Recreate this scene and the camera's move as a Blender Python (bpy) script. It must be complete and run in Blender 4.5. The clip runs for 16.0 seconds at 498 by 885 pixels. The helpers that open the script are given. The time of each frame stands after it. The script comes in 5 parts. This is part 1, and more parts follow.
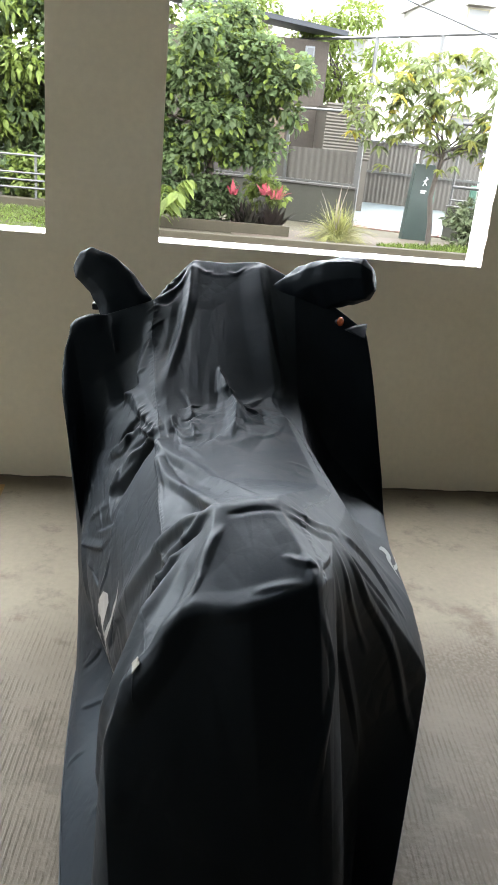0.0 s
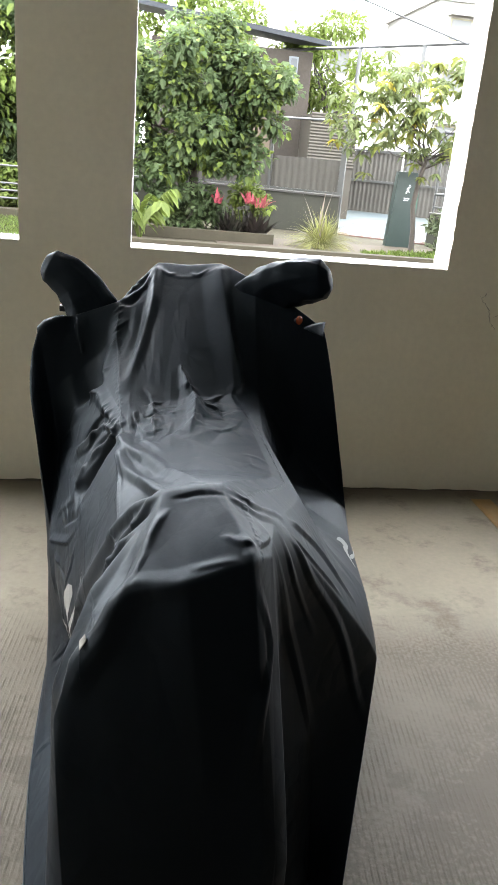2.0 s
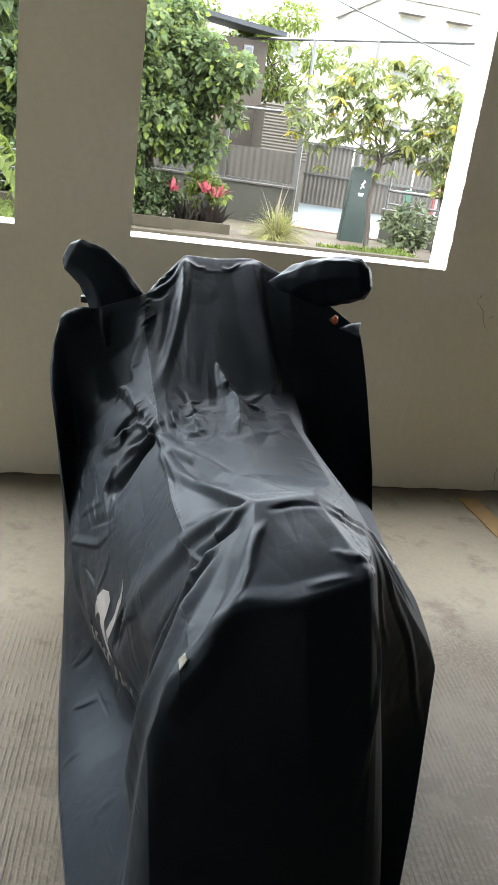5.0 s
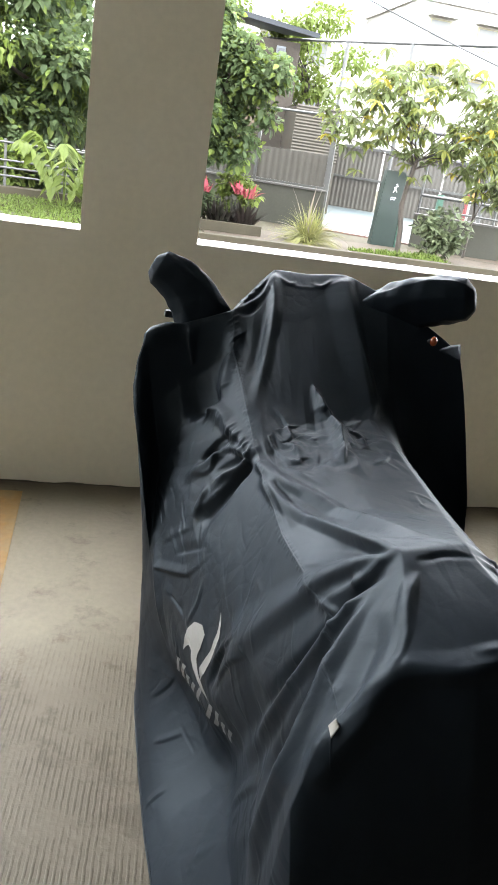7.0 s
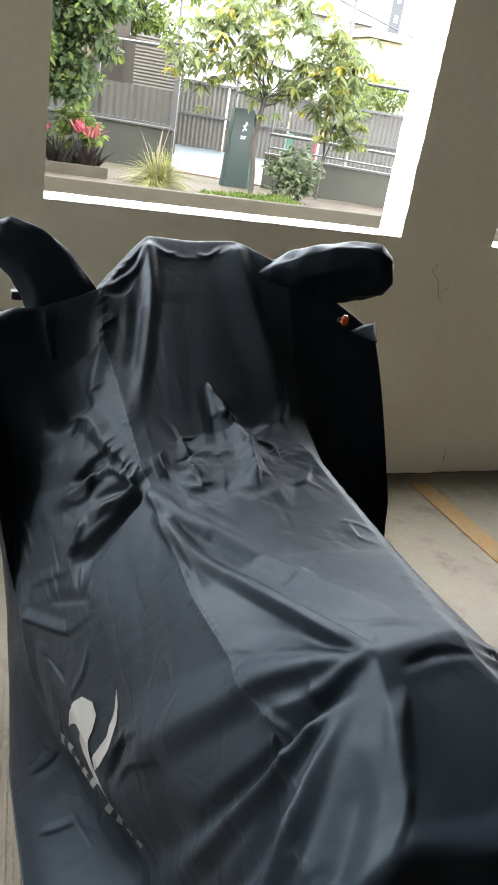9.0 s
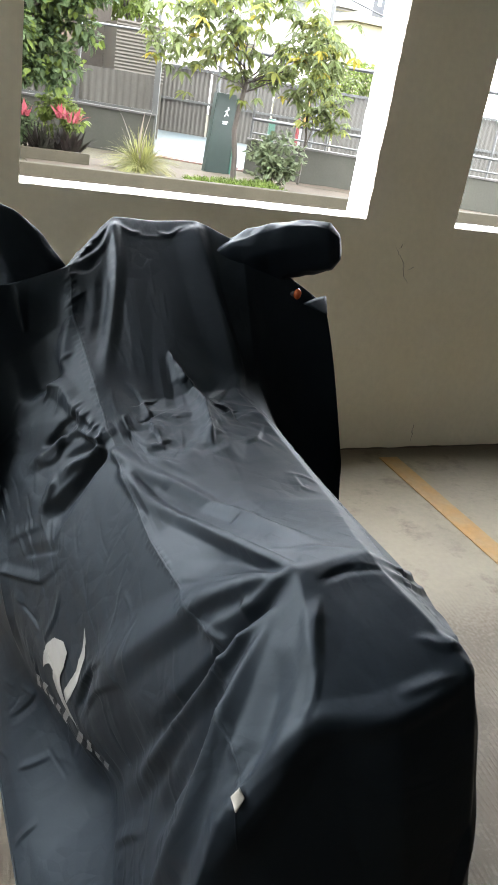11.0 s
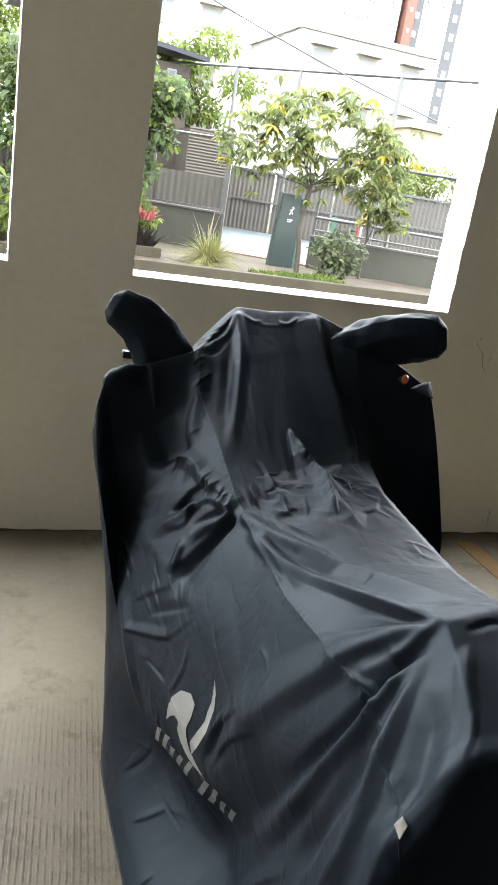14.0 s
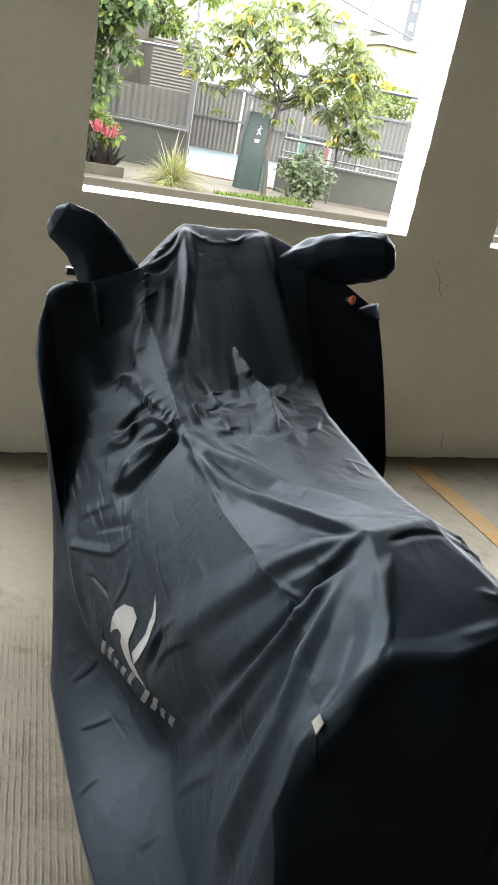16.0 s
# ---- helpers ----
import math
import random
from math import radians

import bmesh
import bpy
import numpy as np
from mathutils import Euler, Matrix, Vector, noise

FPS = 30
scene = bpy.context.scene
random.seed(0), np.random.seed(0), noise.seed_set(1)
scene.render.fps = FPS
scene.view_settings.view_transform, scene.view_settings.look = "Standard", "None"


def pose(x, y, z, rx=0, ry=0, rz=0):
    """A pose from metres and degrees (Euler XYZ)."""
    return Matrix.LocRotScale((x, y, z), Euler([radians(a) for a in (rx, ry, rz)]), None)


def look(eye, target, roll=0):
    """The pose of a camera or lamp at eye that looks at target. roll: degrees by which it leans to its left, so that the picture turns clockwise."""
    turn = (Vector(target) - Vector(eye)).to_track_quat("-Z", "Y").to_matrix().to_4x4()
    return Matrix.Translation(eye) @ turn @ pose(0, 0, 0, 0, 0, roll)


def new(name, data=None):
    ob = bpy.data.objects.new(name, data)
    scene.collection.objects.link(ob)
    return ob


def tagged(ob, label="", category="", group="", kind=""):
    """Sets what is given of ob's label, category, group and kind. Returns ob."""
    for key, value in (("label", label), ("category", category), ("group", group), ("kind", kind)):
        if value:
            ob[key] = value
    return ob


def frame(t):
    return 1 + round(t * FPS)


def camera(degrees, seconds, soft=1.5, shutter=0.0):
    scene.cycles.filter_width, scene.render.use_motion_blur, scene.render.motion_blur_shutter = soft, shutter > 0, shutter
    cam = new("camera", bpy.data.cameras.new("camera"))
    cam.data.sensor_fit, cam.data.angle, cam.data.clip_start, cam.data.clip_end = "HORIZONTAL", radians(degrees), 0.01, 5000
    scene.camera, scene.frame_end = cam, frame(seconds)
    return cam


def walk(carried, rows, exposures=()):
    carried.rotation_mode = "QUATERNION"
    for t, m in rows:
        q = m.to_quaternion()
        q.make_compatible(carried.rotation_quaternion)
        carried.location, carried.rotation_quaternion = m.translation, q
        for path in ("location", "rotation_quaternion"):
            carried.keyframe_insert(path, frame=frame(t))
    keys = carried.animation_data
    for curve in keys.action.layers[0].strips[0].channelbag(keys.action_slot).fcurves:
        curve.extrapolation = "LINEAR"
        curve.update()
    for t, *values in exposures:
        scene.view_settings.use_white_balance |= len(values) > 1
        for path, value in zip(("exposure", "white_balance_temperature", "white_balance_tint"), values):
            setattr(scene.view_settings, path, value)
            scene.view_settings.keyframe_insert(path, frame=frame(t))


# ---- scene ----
PATH = [
    (0, (-0.037, -3.1, 1.419), (0.242, -1.257, 0.693), 5.6),
    (0.5, (-0.109, -3.041, 1.4), (0.268, -1.213, 0.68), 6.8),
    (1, (-0.113, -3.041, 1.402), (0.304, -1.219, 0.69), 7.4),
    (1.5, (-0.048, -3.096, 1.418), (0.328, -1.26, 0.719), 6.6),
    (2, (0.029, -3.17, 1.414), (0.33, -1.322, 0.711), 5.2),
    (2.5, (0.035, -3.187, 1.414), (0.321, -1.359, 0.656), 4.7),
    (3, (-0.033, -3.119, 1.412), (0.317, -1.327, 0.595), 6.5),
    (3.5, (-0.142, -3.062, 1.398), (0.272, -1.275, 0.601), 8.0),
    (4, (-0.191, -3.045, 1.402), (0.266, -1.248, 0.653), 8.6),
    (4.2, (-0.195, -3.035, 1.397), (0.276, -1.236, 0.66), 8.9),
    (6.3, (-0.197, -3.164, 1.406), (0.225, -1.336, 0.713), 6.3),
    (6.5, (-0.249, -3.091, 1.409), (0.167, -1.265, 0.707), 7.2),
    (7, (-0.358, -2.946, 1.397), (0.057, -1.125, 0.681), 8.8),
    (7.5, (-0.3, -2.842, 1.392), (0.175, -1.041, 0.664), 8.6),
    (8, (-0.204, -2.746, 1.411), (0.41, -0.987, 0.685), 8.4),
    (8.5, (-0.279, -2.635, 1.386), (0.446, -0.932, 0.627), 9.1),
    (9, (-0.334, -2.581, 1.387), (0.428, -0.911, 0.594), 9.7),
    (9.5, (-0.36, -2.581, 1.387), (0.424, -0.928, 0.58), 9.8),
    (10, (-0.364, -2.605, 1.39), (0.456, -0.969, 0.582), 10.2),
    (10.2, (-0.366, -2.621, 1.396), (0.466, -0.994, 0.583), 10.6),
    (12.3, (-0.243, -2.862, 1.407), (0.395, -1.132, 0.632), 6.9),
    (12.5, (-0.244, -2.863, 1.424), (0.376, -1.116, 0.674), 6.8),
    (13, (-0.298, -2.851, 1.422), (0.299, -1.069, 0.739), 6.9),
    (13.5, (-0.416, -2.816, 1.423), (0.21, -1.027, 0.783), 8.6),
    (14, (-0.506, -2.798, 1.4), (0.162, -1.023, 0.768), 9.5),
    (14.5, (-0.526, -2.807, 1.403), (0.174, -1.054, 0.743), 10.6),
    (15, (-0.538, -2.801, 1.398), (0.187, -1.078, 0.685), 11.6),
    (15.5, (-0.512, -2.808, 1.393), (0.236, -1.119, 0.624), 11.8),
    (16, (-0.458, -2.822, 1.39), (0.294, -1.145, 0.602), 11.1),
]

cam = camera(35.8, 16.0, shutter=0.2)
EXPOSURE = [(0.0, 4.35), (2.0, 4.30), (3.0, 4.62), (3.5, 4.55), (4.0, 4.30), (6.5, 4.38), (7.5, 4.40), (8.0, 4.28), (8.5, 4.25), (9.5, 4.50), (10.2, 4.40), (12.5, 4.33), (13.0, 4.24), (14.5, 4.24), (15.0, 4.38), (15.5, 4.53), (16.0, 4.47)]
walk(cam, [(t, look(eye, target, roll)) for t, eye, target, roll in PATH], EXPOSURE)

# ---- world, sun, lights ----
world = bpy.data.worlds.new("sky")
scene.world = world
world.use_nodes = True
wn = world.node_tree
sky = wn.nodes.new("ShaderNodeTexSky")
sky.sky_type = 'NISHITA'
sky.sun_disc = False
sky.sun_elevation = radians(57)
sky.sun_rotation = radians(-27)
sky.air_density, sky.dust_density, sky.ozone_density = 1.0, 1.0, 1.0
haze = wn.nodes.new("ShaderNodeMix")  # thin bright cloud over the whole sky
haze.data_type = 'RGBA'
haze.inputs["Factor"].default_value = 0.75
haze.inputs["B"].default_value = (9.0, 9.2, 9.4, 1)
wn.links.new(sky.outputs[0], haze.inputs["A"])
wn.links.new(haze.outputs["Result"], wn.nodes["Background"].inputs[0])
wn.nodes["Background"].inputs[1].default_value = 0.15

sun = new("sun", bpy.data.lights.new("sun", 'SUN'))
sun.data.energy, sun.data.angle, sun.data.color = 0.22, radians(40), (1.0, 0.96, 0.9)
sun.matrix_world = look((-3.5, 7, 12), (0, 0, 0))


def daylight(name, x, y, z, aim, width, height, power):
    """Sky light that falls in through an opening of the building."""
    lamp = new(name, bpy.data.lights.new(name, 'AREA'))
    lamp.data.shape, lamp.data.size, lamp.data.size_y = 'RECTANGLE', width, height
    lamp.data.energy, lamp.data.color = power, (0.92, 0.97, 1.0)
    lamp.matrix_world = look((x, y, z), aim)
    return lamp


# ---- helpers of this scene ----
R = random.Random(7)


def part(name, bm, material, parent=None, label="", smooth=False):
    """Links a bmesh as one mesh object, under a thing if one is given."""
    me = bpy.data.meshes.new(name)
    bm.to_mesh(me)
    bm.free()
    if smooth:
        me.polygons.foreach_set("use_smooth", [True] * len(me.polygons))
    me.materials.append(material)
    ob = new(name, me)
    ob.parent = parent
    if label:
        ob["label"] = label
    return ob


def mesh_part(name, verts, faces, material, parent=None, label="", smooth=False):
    """The same from arrays."""
    me = bpy.data.meshes.new(name)
    me.from_pydata([tuple(v) for v in verts], [], [tuple(f) for f in faces])
    if smooth:
        me.polygons.foreach_set("use_smooth", [True] * len(me.polygons))
    me.materials.append(material)
    ob = new(name, me)
    ob.parent = parent
    if label:
        ob["label"] = label
    return ob


def thing(name, x, y, z, label, category, group="", kind=""):
    ob = new(name)
    ob.location = (x, y, z)
    return tagged(ob, label, category, group, kind)


def box(x0, x1, y0, y1, z0, z1, bevel=0.0, bm=None):
    bm = bm or bmesh.new()
    made = bmesh.ops.create_cube(bm, size=1.0)["verts"]
    for v in made:
        v.co = Vector(((x0 + x1) / 2 + v.co.x * (x1 - x0), (y0 + y1) / 2 + v.co.y * (y1 - y0), (z0 + z1) / 2 + v.co.z * (z1 - z0)))
    if bevel:
        edges = list({e for v in made for e in v.link_edges})
        bmesh.ops.bevel(bm, geom=edges, offset=bevel, segments=2, affect='EDGES', profile=0.6)
    return bm


def tube(a, b, r0, r1=None, sides=8, bm=None):
    """A round bar from a to b."""
    bm = bm or bmesh.new()
    a, b = Vector(a), Vector(b)
    r1 = r0 if r1 is None else r1
    m = Matrix.Translation((a + b) / 2) @ (b - a).to_track_quat('Z', 'Y').to_matrix().to_4x4()
    bmesh.ops.create_cone(bm, cap_ends=True, segments=sides, radius1=r0, radius2=r1, depth=(b - a).length, matrix=m)
    return bm


# ---- materials ----
def mat(name, colour, rough=0.6, metal=0.0, vary=0.25, grain=60.0, blot=2.0, bump=0.2, dist=0.004, tint=None, spec=0.5, coords="Object", coat=0.0, random_tone=0.0, stretch=None):
    """A surface with stains and fine grain at two scales."""
    m = bpy.data.materials.new(name)
    m.use_nodes = True
    n, l = m.node_tree.nodes, m.node_tree.links
    b = n["Principled BSDF"]
    b.inputs["Roughness"].default_value, b.inputs["Metallic"].default_value = rough, metal
    b.inputs["Specular IOR Level"].default_value = spec
    b.inputs["Coat Weight"].default_value = coat
    tc = n.new("ShaderNodeTexCoord")
    src = tc.outputs[coords]
    if stretch:
        mp = n.new("ShaderNodeMapping")
        mp.inputs["Scale"].default_value = stretch
        l.new(src, mp.inputs[0])
        src = mp.outputs[0]
    big, small = n.new("ShaderNodeTexNoise"), n.new("ShaderNodeTexNoise")
    big.inputs["Scale"].default_value, big.inputs["Detail"].default_value, big.inputs["Roughness"].default_value = blot, 6, 0.65
    small.inputs["Scale"].default_value, small.inputs["Detail"].default_value = grain, 4
    l.new(src, big.inputs["Vector"]), l.new(src, small.inputs["Vector"])
    ramp = n.new("ShaderNodeMapRange")
    ramp.inputs["From Min"].default_value, ramp.inputs["From Max"].default_value = 0.3, 0.7
    l.new(big.outputs["Fac"], ramp.inputs["Value"])
    mix = n.new("ShaderNodeMix")
    mix.data_type = 'RGBA'
    c = Vector(colour)
    other = Vector(tint) if tint else c * (1 - vary)
    mix.inputs["A"].default_value, mix.inputs["B"].default_value = (*c, 1), (*other, 1)
    l.new(ramp.outputs[0], mix.inputs["Factor"])
    hsv = n.new("ShaderNodeHueSaturation")
    l.new(mix.outputs["Result"], hsv.inputs["Color"])
    val = n.new("ShaderNodeMapRange")
    val.inputs["To Min"].default_value, val.inputs["To Max"].default_value = 1 - vary * 0.6, 1 + vary * 0.6
    l.new(small.outputs["Fac"], val.inputs["Value"])
    if random_tone:
        info = n.new("ShaderNodeObjectInfo" if random_tone > 0 else "ShaderNodeNewGeometry")
        rnd = n.new("ShaderNodeMapRange")
        rnd.inputs["To Min"].default_value, rnd.inputs["To Max"].default_value = 1 - abs(random_tone), 1 + abs(random_tone)
        l.new(info.outputs["Random" if random_tone > 0 else "Random Per Island"], rnd.inputs["Value"])
        mul = n.new("ShaderNodeMath")
        mul.operation = 'MULTIPLY'
        l.new(rnd.outputs[0], mul.inputs[0]), l.new(val.outputs[0], mul.inputs[1])
        l.new(mul.outputs[0], hsv.inputs["Value"])
    else:
        l.new(val.outputs[0], hsv.inputs["Value"])
    l.new(hsv.outputs[0], b.inputs["Base Color"])
    bp = n.new("ShaderNodeBump")
    bp.inputs["Strength"].default_value, bp.inputs["Distance"].default_value = bump, dist
    l.new(small.outputs["Fac"], bp.inputs["Height"])
    l.new(bp.outputs[0], b.inputs["Normal"])
    return m


def leaf_mat(name, colour, tint, rough=0.65, gain=0.35):
    """Leaves: each one of its own tone, with some light coming through."""
    m = mat(name, colour, rough, vary=0.3, grain=30, blot=1.2, bump=0.1, tint=tint, random_tone=-0.32, spec=0.2)
    n, l = m.node_tree.nodes, m.node_tree.links
    b, out = n["Principled BSDF"], n["Material Output"]
    hue = next(x for x in n if x.bl_idname == "ShaderNodeHueSaturation")
    tr = n.new("ShaderNodeBsdfTranslucent")
    l.new(hue.outputs[0], tr.inputs["Color"])
    mx = n.new("ShaderNodeMixShader")
    mx.inputs[0].default_value = gain
    l.new(b.outputs[0], mx.inputs[1]), l.new(tr.outputs[0], mx.inputs[2])
    l.new(mx.outputs[0], out.inputs["Surface"])
    return m


WALL = mat("grey_plaster", (0.80, 0.752, 0.625), 0.75, vary=0.14, grain=35, blot=1.1, bump=0.2, dist=0.004, tint=(0.72, 0.668, 0.535))
REVEAL = mat("white_paint", (0.82, 0.82, 0.81), 0.7, vary=0.06, grain=40, bump=0.35, dist=0.006)
CONCRETE = mat("concrete", (0.166, 0.147, 0.106), 0.7, vary=0.25, grain=45, blot=1.6, bump=0.4, dist=0.004, tint=(0.126, 0.111, 0.080))


SMOOTH_TO = -1.05


def groove(m, spacing, lean, depth):
    """Adds broom grooves that come and go in patches, dark dirty patches, and a dirty, shade-darkened band at the
    wall's foot, to a concrete.
    """
    n, l = m.node_tree.nodes, m.node_tree.links
    tc = next(x for x in n if x.bl_idname == "ShaderNodeTexCoord")
    old = next(x for x in n if x.bl_idname == "ShaderNodeBump")
    mp = n.new("ShaderNodeMapping")
    mp.inputs["Rotation"].default_value = (0, 0, radians(lean))
    l.new(tc.outputs["Object"], mp.inputs[0])
    wave = n.new("ShaderNodeTexWave")
    wave.bands_direction = 'X'
    wave.inputs["Scale"].default_value, wave.inputs["Distortion"].default_value = 6.2832 / spacing / 20, 1.2
    wave.inputs["Detail"].default_value, wave.inputs["Detail Scale"].default_value = 3, 1.2
    l.new(mp.outputs[0], wave.inputs["Vector"])
    patch = n.new("ShaderNodeTexNoise")
    patch.inputs["Scale"].default_value, patch.inputs["Detail"].default_value = 1.3, 3
    l.new(tc.outputs["Object"], patch.inputs["Vector"])
    # the grooves are thin lines, broken where the concrete is worn
    line_cut, break_up, broken, lines = n.new("ShaderNodeMapRange"), n.new("ShaderNodeTexNoise"), n.new("ShaderNodeMapRange"), n.new("ShaderNodeMath")
    line_cut.inputs["From Min"].default_value, line_cut.inputs["From Max"].default_value = 0.45, 1.0
    l.new(wave.outputs["Fac"], line_cut.inputs["Value"])
    break_up.inputs["Scale"].default_value, break_up.inputs["Detail"].default_value, break_up.inputs["Roughness"].default_value = 9.0, 6, 0.7
    l.new(tc.outputs["Object"], break_up.inputs["Vector"])
    broken.inputs["From Min"].default_value, broken.inputs["From Max"].default_value, broken.inputs["To Min"].default_value = 0.42, 0.60, 0.10
    l.new(break_up.outputs["Fac"], broken.inputs["Value"])
    lines.operation = 'MULTIPLY'
    l.new(line_cut.outputs[0], lines.inputs[0]), l.new(broken.outputs[0], lines.inputs[1])
    # a smooth trowelled strip lies along the wall; the broom finish begins past its wavy edge
    axes, edge, strip = n.new("ShaderNodeSeparateXYZ"), n.new("ShaderNodeMath"), n.new("ShaderNodeMapRange")
    edge.operation = 'MULTIPLY_ADD'
    edge.inputs[1].default_value = 0.5
    l.new(tc.outputs["Object"], axes.inputs[0])
    l.new(patch.outputs["Fac"], edge.inputs[0]), l.new(axes.outputs["Y"], edge.inputs[2])
    strip.inputs["From Min"].default_value, strip.inputs["From Max"].default_value = SMOOTH_TO + 0.34, SMOOTH_TO - 0.02
    l.new(edge.outputs[0], strip.inputs["Value"])
    keep, mul = n.new("ShaderNodeMath"), n.new("ShaderNodeMath")
    keep.operation, mul.operation = 'MAXIMUM', 'MULTIPLY'
    keep.inputs[1].default_value = 0.05
    l.new(strip.outputs[0], keep.inputs[0])
    l.new(lines.outputs[0], mul.inputs[0]), l.new(keep.outputs[0], mul.inputs[1])
    b = n.new("ShaderNodeBump")
    b.inputs["Strength"].default_value, b.inputs["Distance"].default_value = 0.6, depth
    l.new(mul.outputs[0], b.inputs["Height"]), l.new(old.outputs[0], b.inputs["Normal"])
    l.new(b.outputs[0], n["Principled BSDF"].inputs["Normal"])
    # dirt lies in the grooves and in blots
    hsv = next(x for x in n if x.bl_idname == "ShaderNodeHueSaturation")
    blot = n.new("ShaderNodeTexNoise")
    blot.inputs["Scale"].default_value, blot.inputs["Detail"].default_value, blot.inputs["Roughness"].default_value = 3.5, 8, 0.75
    l.new(tc.outputs["Object"], blot.inputs["Vector"])
    cut = n.new("ShaderNodeMapRange")
    cut.inputs["From Min"].default_value, cut.inputs["From Max"].default_value = 0.53, 0.66
    cut.inputs["To Min"].default_value, cut.inputs["To Max"].default_value = 0.0, 0.70
    l.new(blot.outputs["Fac"], cut.inputs["Value"])
    low = n.new("ShaderNodeMapRange")
    low.inputs["To Min"].default_value, low.inputs["To Max"].default_value = 0.0, -0.30
    l.new(mul.outputs[0], low.inputs["Value"])
    add = n.new("ShaderNodeMath")
    add.operation = 'SUBTRACT'
    l.new(cut.outputs[0], add.inputs[0]), l.new(low.outputs[0], add.inputs[1])
    # gritty brown patches between worn smooth ones
    parts = []
    for scale, lo, hi in ((1.1, 0.40, 0.57), (85.0, 0.38, 0.66)):
        tex, cutoff = n.new("ShaderNodeTexNoise"), n.new("ShaderNodeMapRange")
        tex.inputs["Scale"].default_value, tex.inputs["Detail"].default_value = scale, 5
        cutoff.inputs["From Min"].default_value, cutoff.inputs["From Max"].default_value = lo, hi
        l.new(tc.outputs["Object"], tex.inputs["Vector"]), l.new(tex.outputs["Fac"], cutoff.inputs["Value"])
        parts.append(cutoff)
    # the broomed concrete is darker and holds more grit
    for at, low_value in ((0, 0.12), (1, 0.0)):
        part_of = n.new("ShaderNodeMath")
        part_of.operation = 'MULTIPLY'
        gate = n.new("ShaderNodeMapRange")
        gate.inputs["To Min"].default_value = low_value
        l.new(strip.outputs[0], gate.inputs["Value"])
        l.new(parts[at].outputs[0], part_of.inputs[0]), l.new(gate.outputs[0], part_of.inputs[1])
        parts[at] = part_of
    worn = n.new("ShaderNodeMath")
    worn.operation = 'MULTIPLY_ADD'
    worn.inputs[1].default_value = 0.70
    l.new(strip.outputs[0], worn.inputs[0]), l.new(add.outputs[0], worn.inputs[2])
    add = worn
    grit, both = n.new("ShaderNodeMath"), n.new("ShaderNodeMath")
    grit.operation, both.operation, both.use_clamp = 'MULTIPLY', 'MULTIPLY_ADD', True
    l.new(parts[0].outputs[0], grit.inputs[0]), l.new(parts[1].outputs[0], grit.inputs[1])
    l.new(grit.outputs[0], both.inputs[0])
    both.inputs[1].default_value = 0.75
    l.new(add.outputs[0], both.inputs[2])
    add = both
    # stain along the wall's foot, with the shade under the sill darkened into the colour
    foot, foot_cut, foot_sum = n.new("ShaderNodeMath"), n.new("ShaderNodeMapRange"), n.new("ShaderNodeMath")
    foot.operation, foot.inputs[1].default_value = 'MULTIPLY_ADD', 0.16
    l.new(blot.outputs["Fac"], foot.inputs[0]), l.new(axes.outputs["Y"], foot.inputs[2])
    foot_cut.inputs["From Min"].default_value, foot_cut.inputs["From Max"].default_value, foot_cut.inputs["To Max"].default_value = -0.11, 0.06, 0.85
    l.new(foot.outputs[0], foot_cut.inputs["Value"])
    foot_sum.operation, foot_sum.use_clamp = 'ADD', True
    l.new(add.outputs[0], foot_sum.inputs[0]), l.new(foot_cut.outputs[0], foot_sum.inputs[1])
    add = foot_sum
    dirt_shade = n.new("ShaderNodeMix")
    dirt_shade.data_type = 'RGBA'
    dirt_shade.inputs["B"].default_value = (0.057, 0.044, 0.025, 1)
    l.new(add.outputs[0], dirt_shade.inputs["Factor"]), l.new(hsv.outputs[0], dirt_shade.inputs["A"])
    l.new(dirt_shade.outputs["Result"], n["Principled BSDF"].inputs["Base Color"])


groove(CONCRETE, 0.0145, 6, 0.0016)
# near-black colour stands in for the unlit depth of the hall
DEEP = mat("unlit_hall_dark", (0.05, 0.05, 0.05), 0.8, vary=0.15, grain=30, blot=0.8, bump=0.15)
HALL = mat("dull_grey_paint", (0.36, 0.345, 0.31), 0.8, vary=0.15, grain=30, blot=0.8, bump=0.15)
CEIL = mat("ceiling_plaster", (0.52, 0.505, 0.47), 0.8, vary=0.1, bump=0.1)
YELLOW = mat("yellow_line_paint", (0.21, 0.11, 0.018), 0.7, vary=0.35, grain=50, blot=9, bump=0.2, tint=(0.18, 0.125, 0.056))
CLOTH = mat("navy_nylon", (0.0062, 0.0093, 0.0138), 0.54, vary=0.2, grain=240, blot=7, bump=0.10, dist=0.001, spec=0.16)


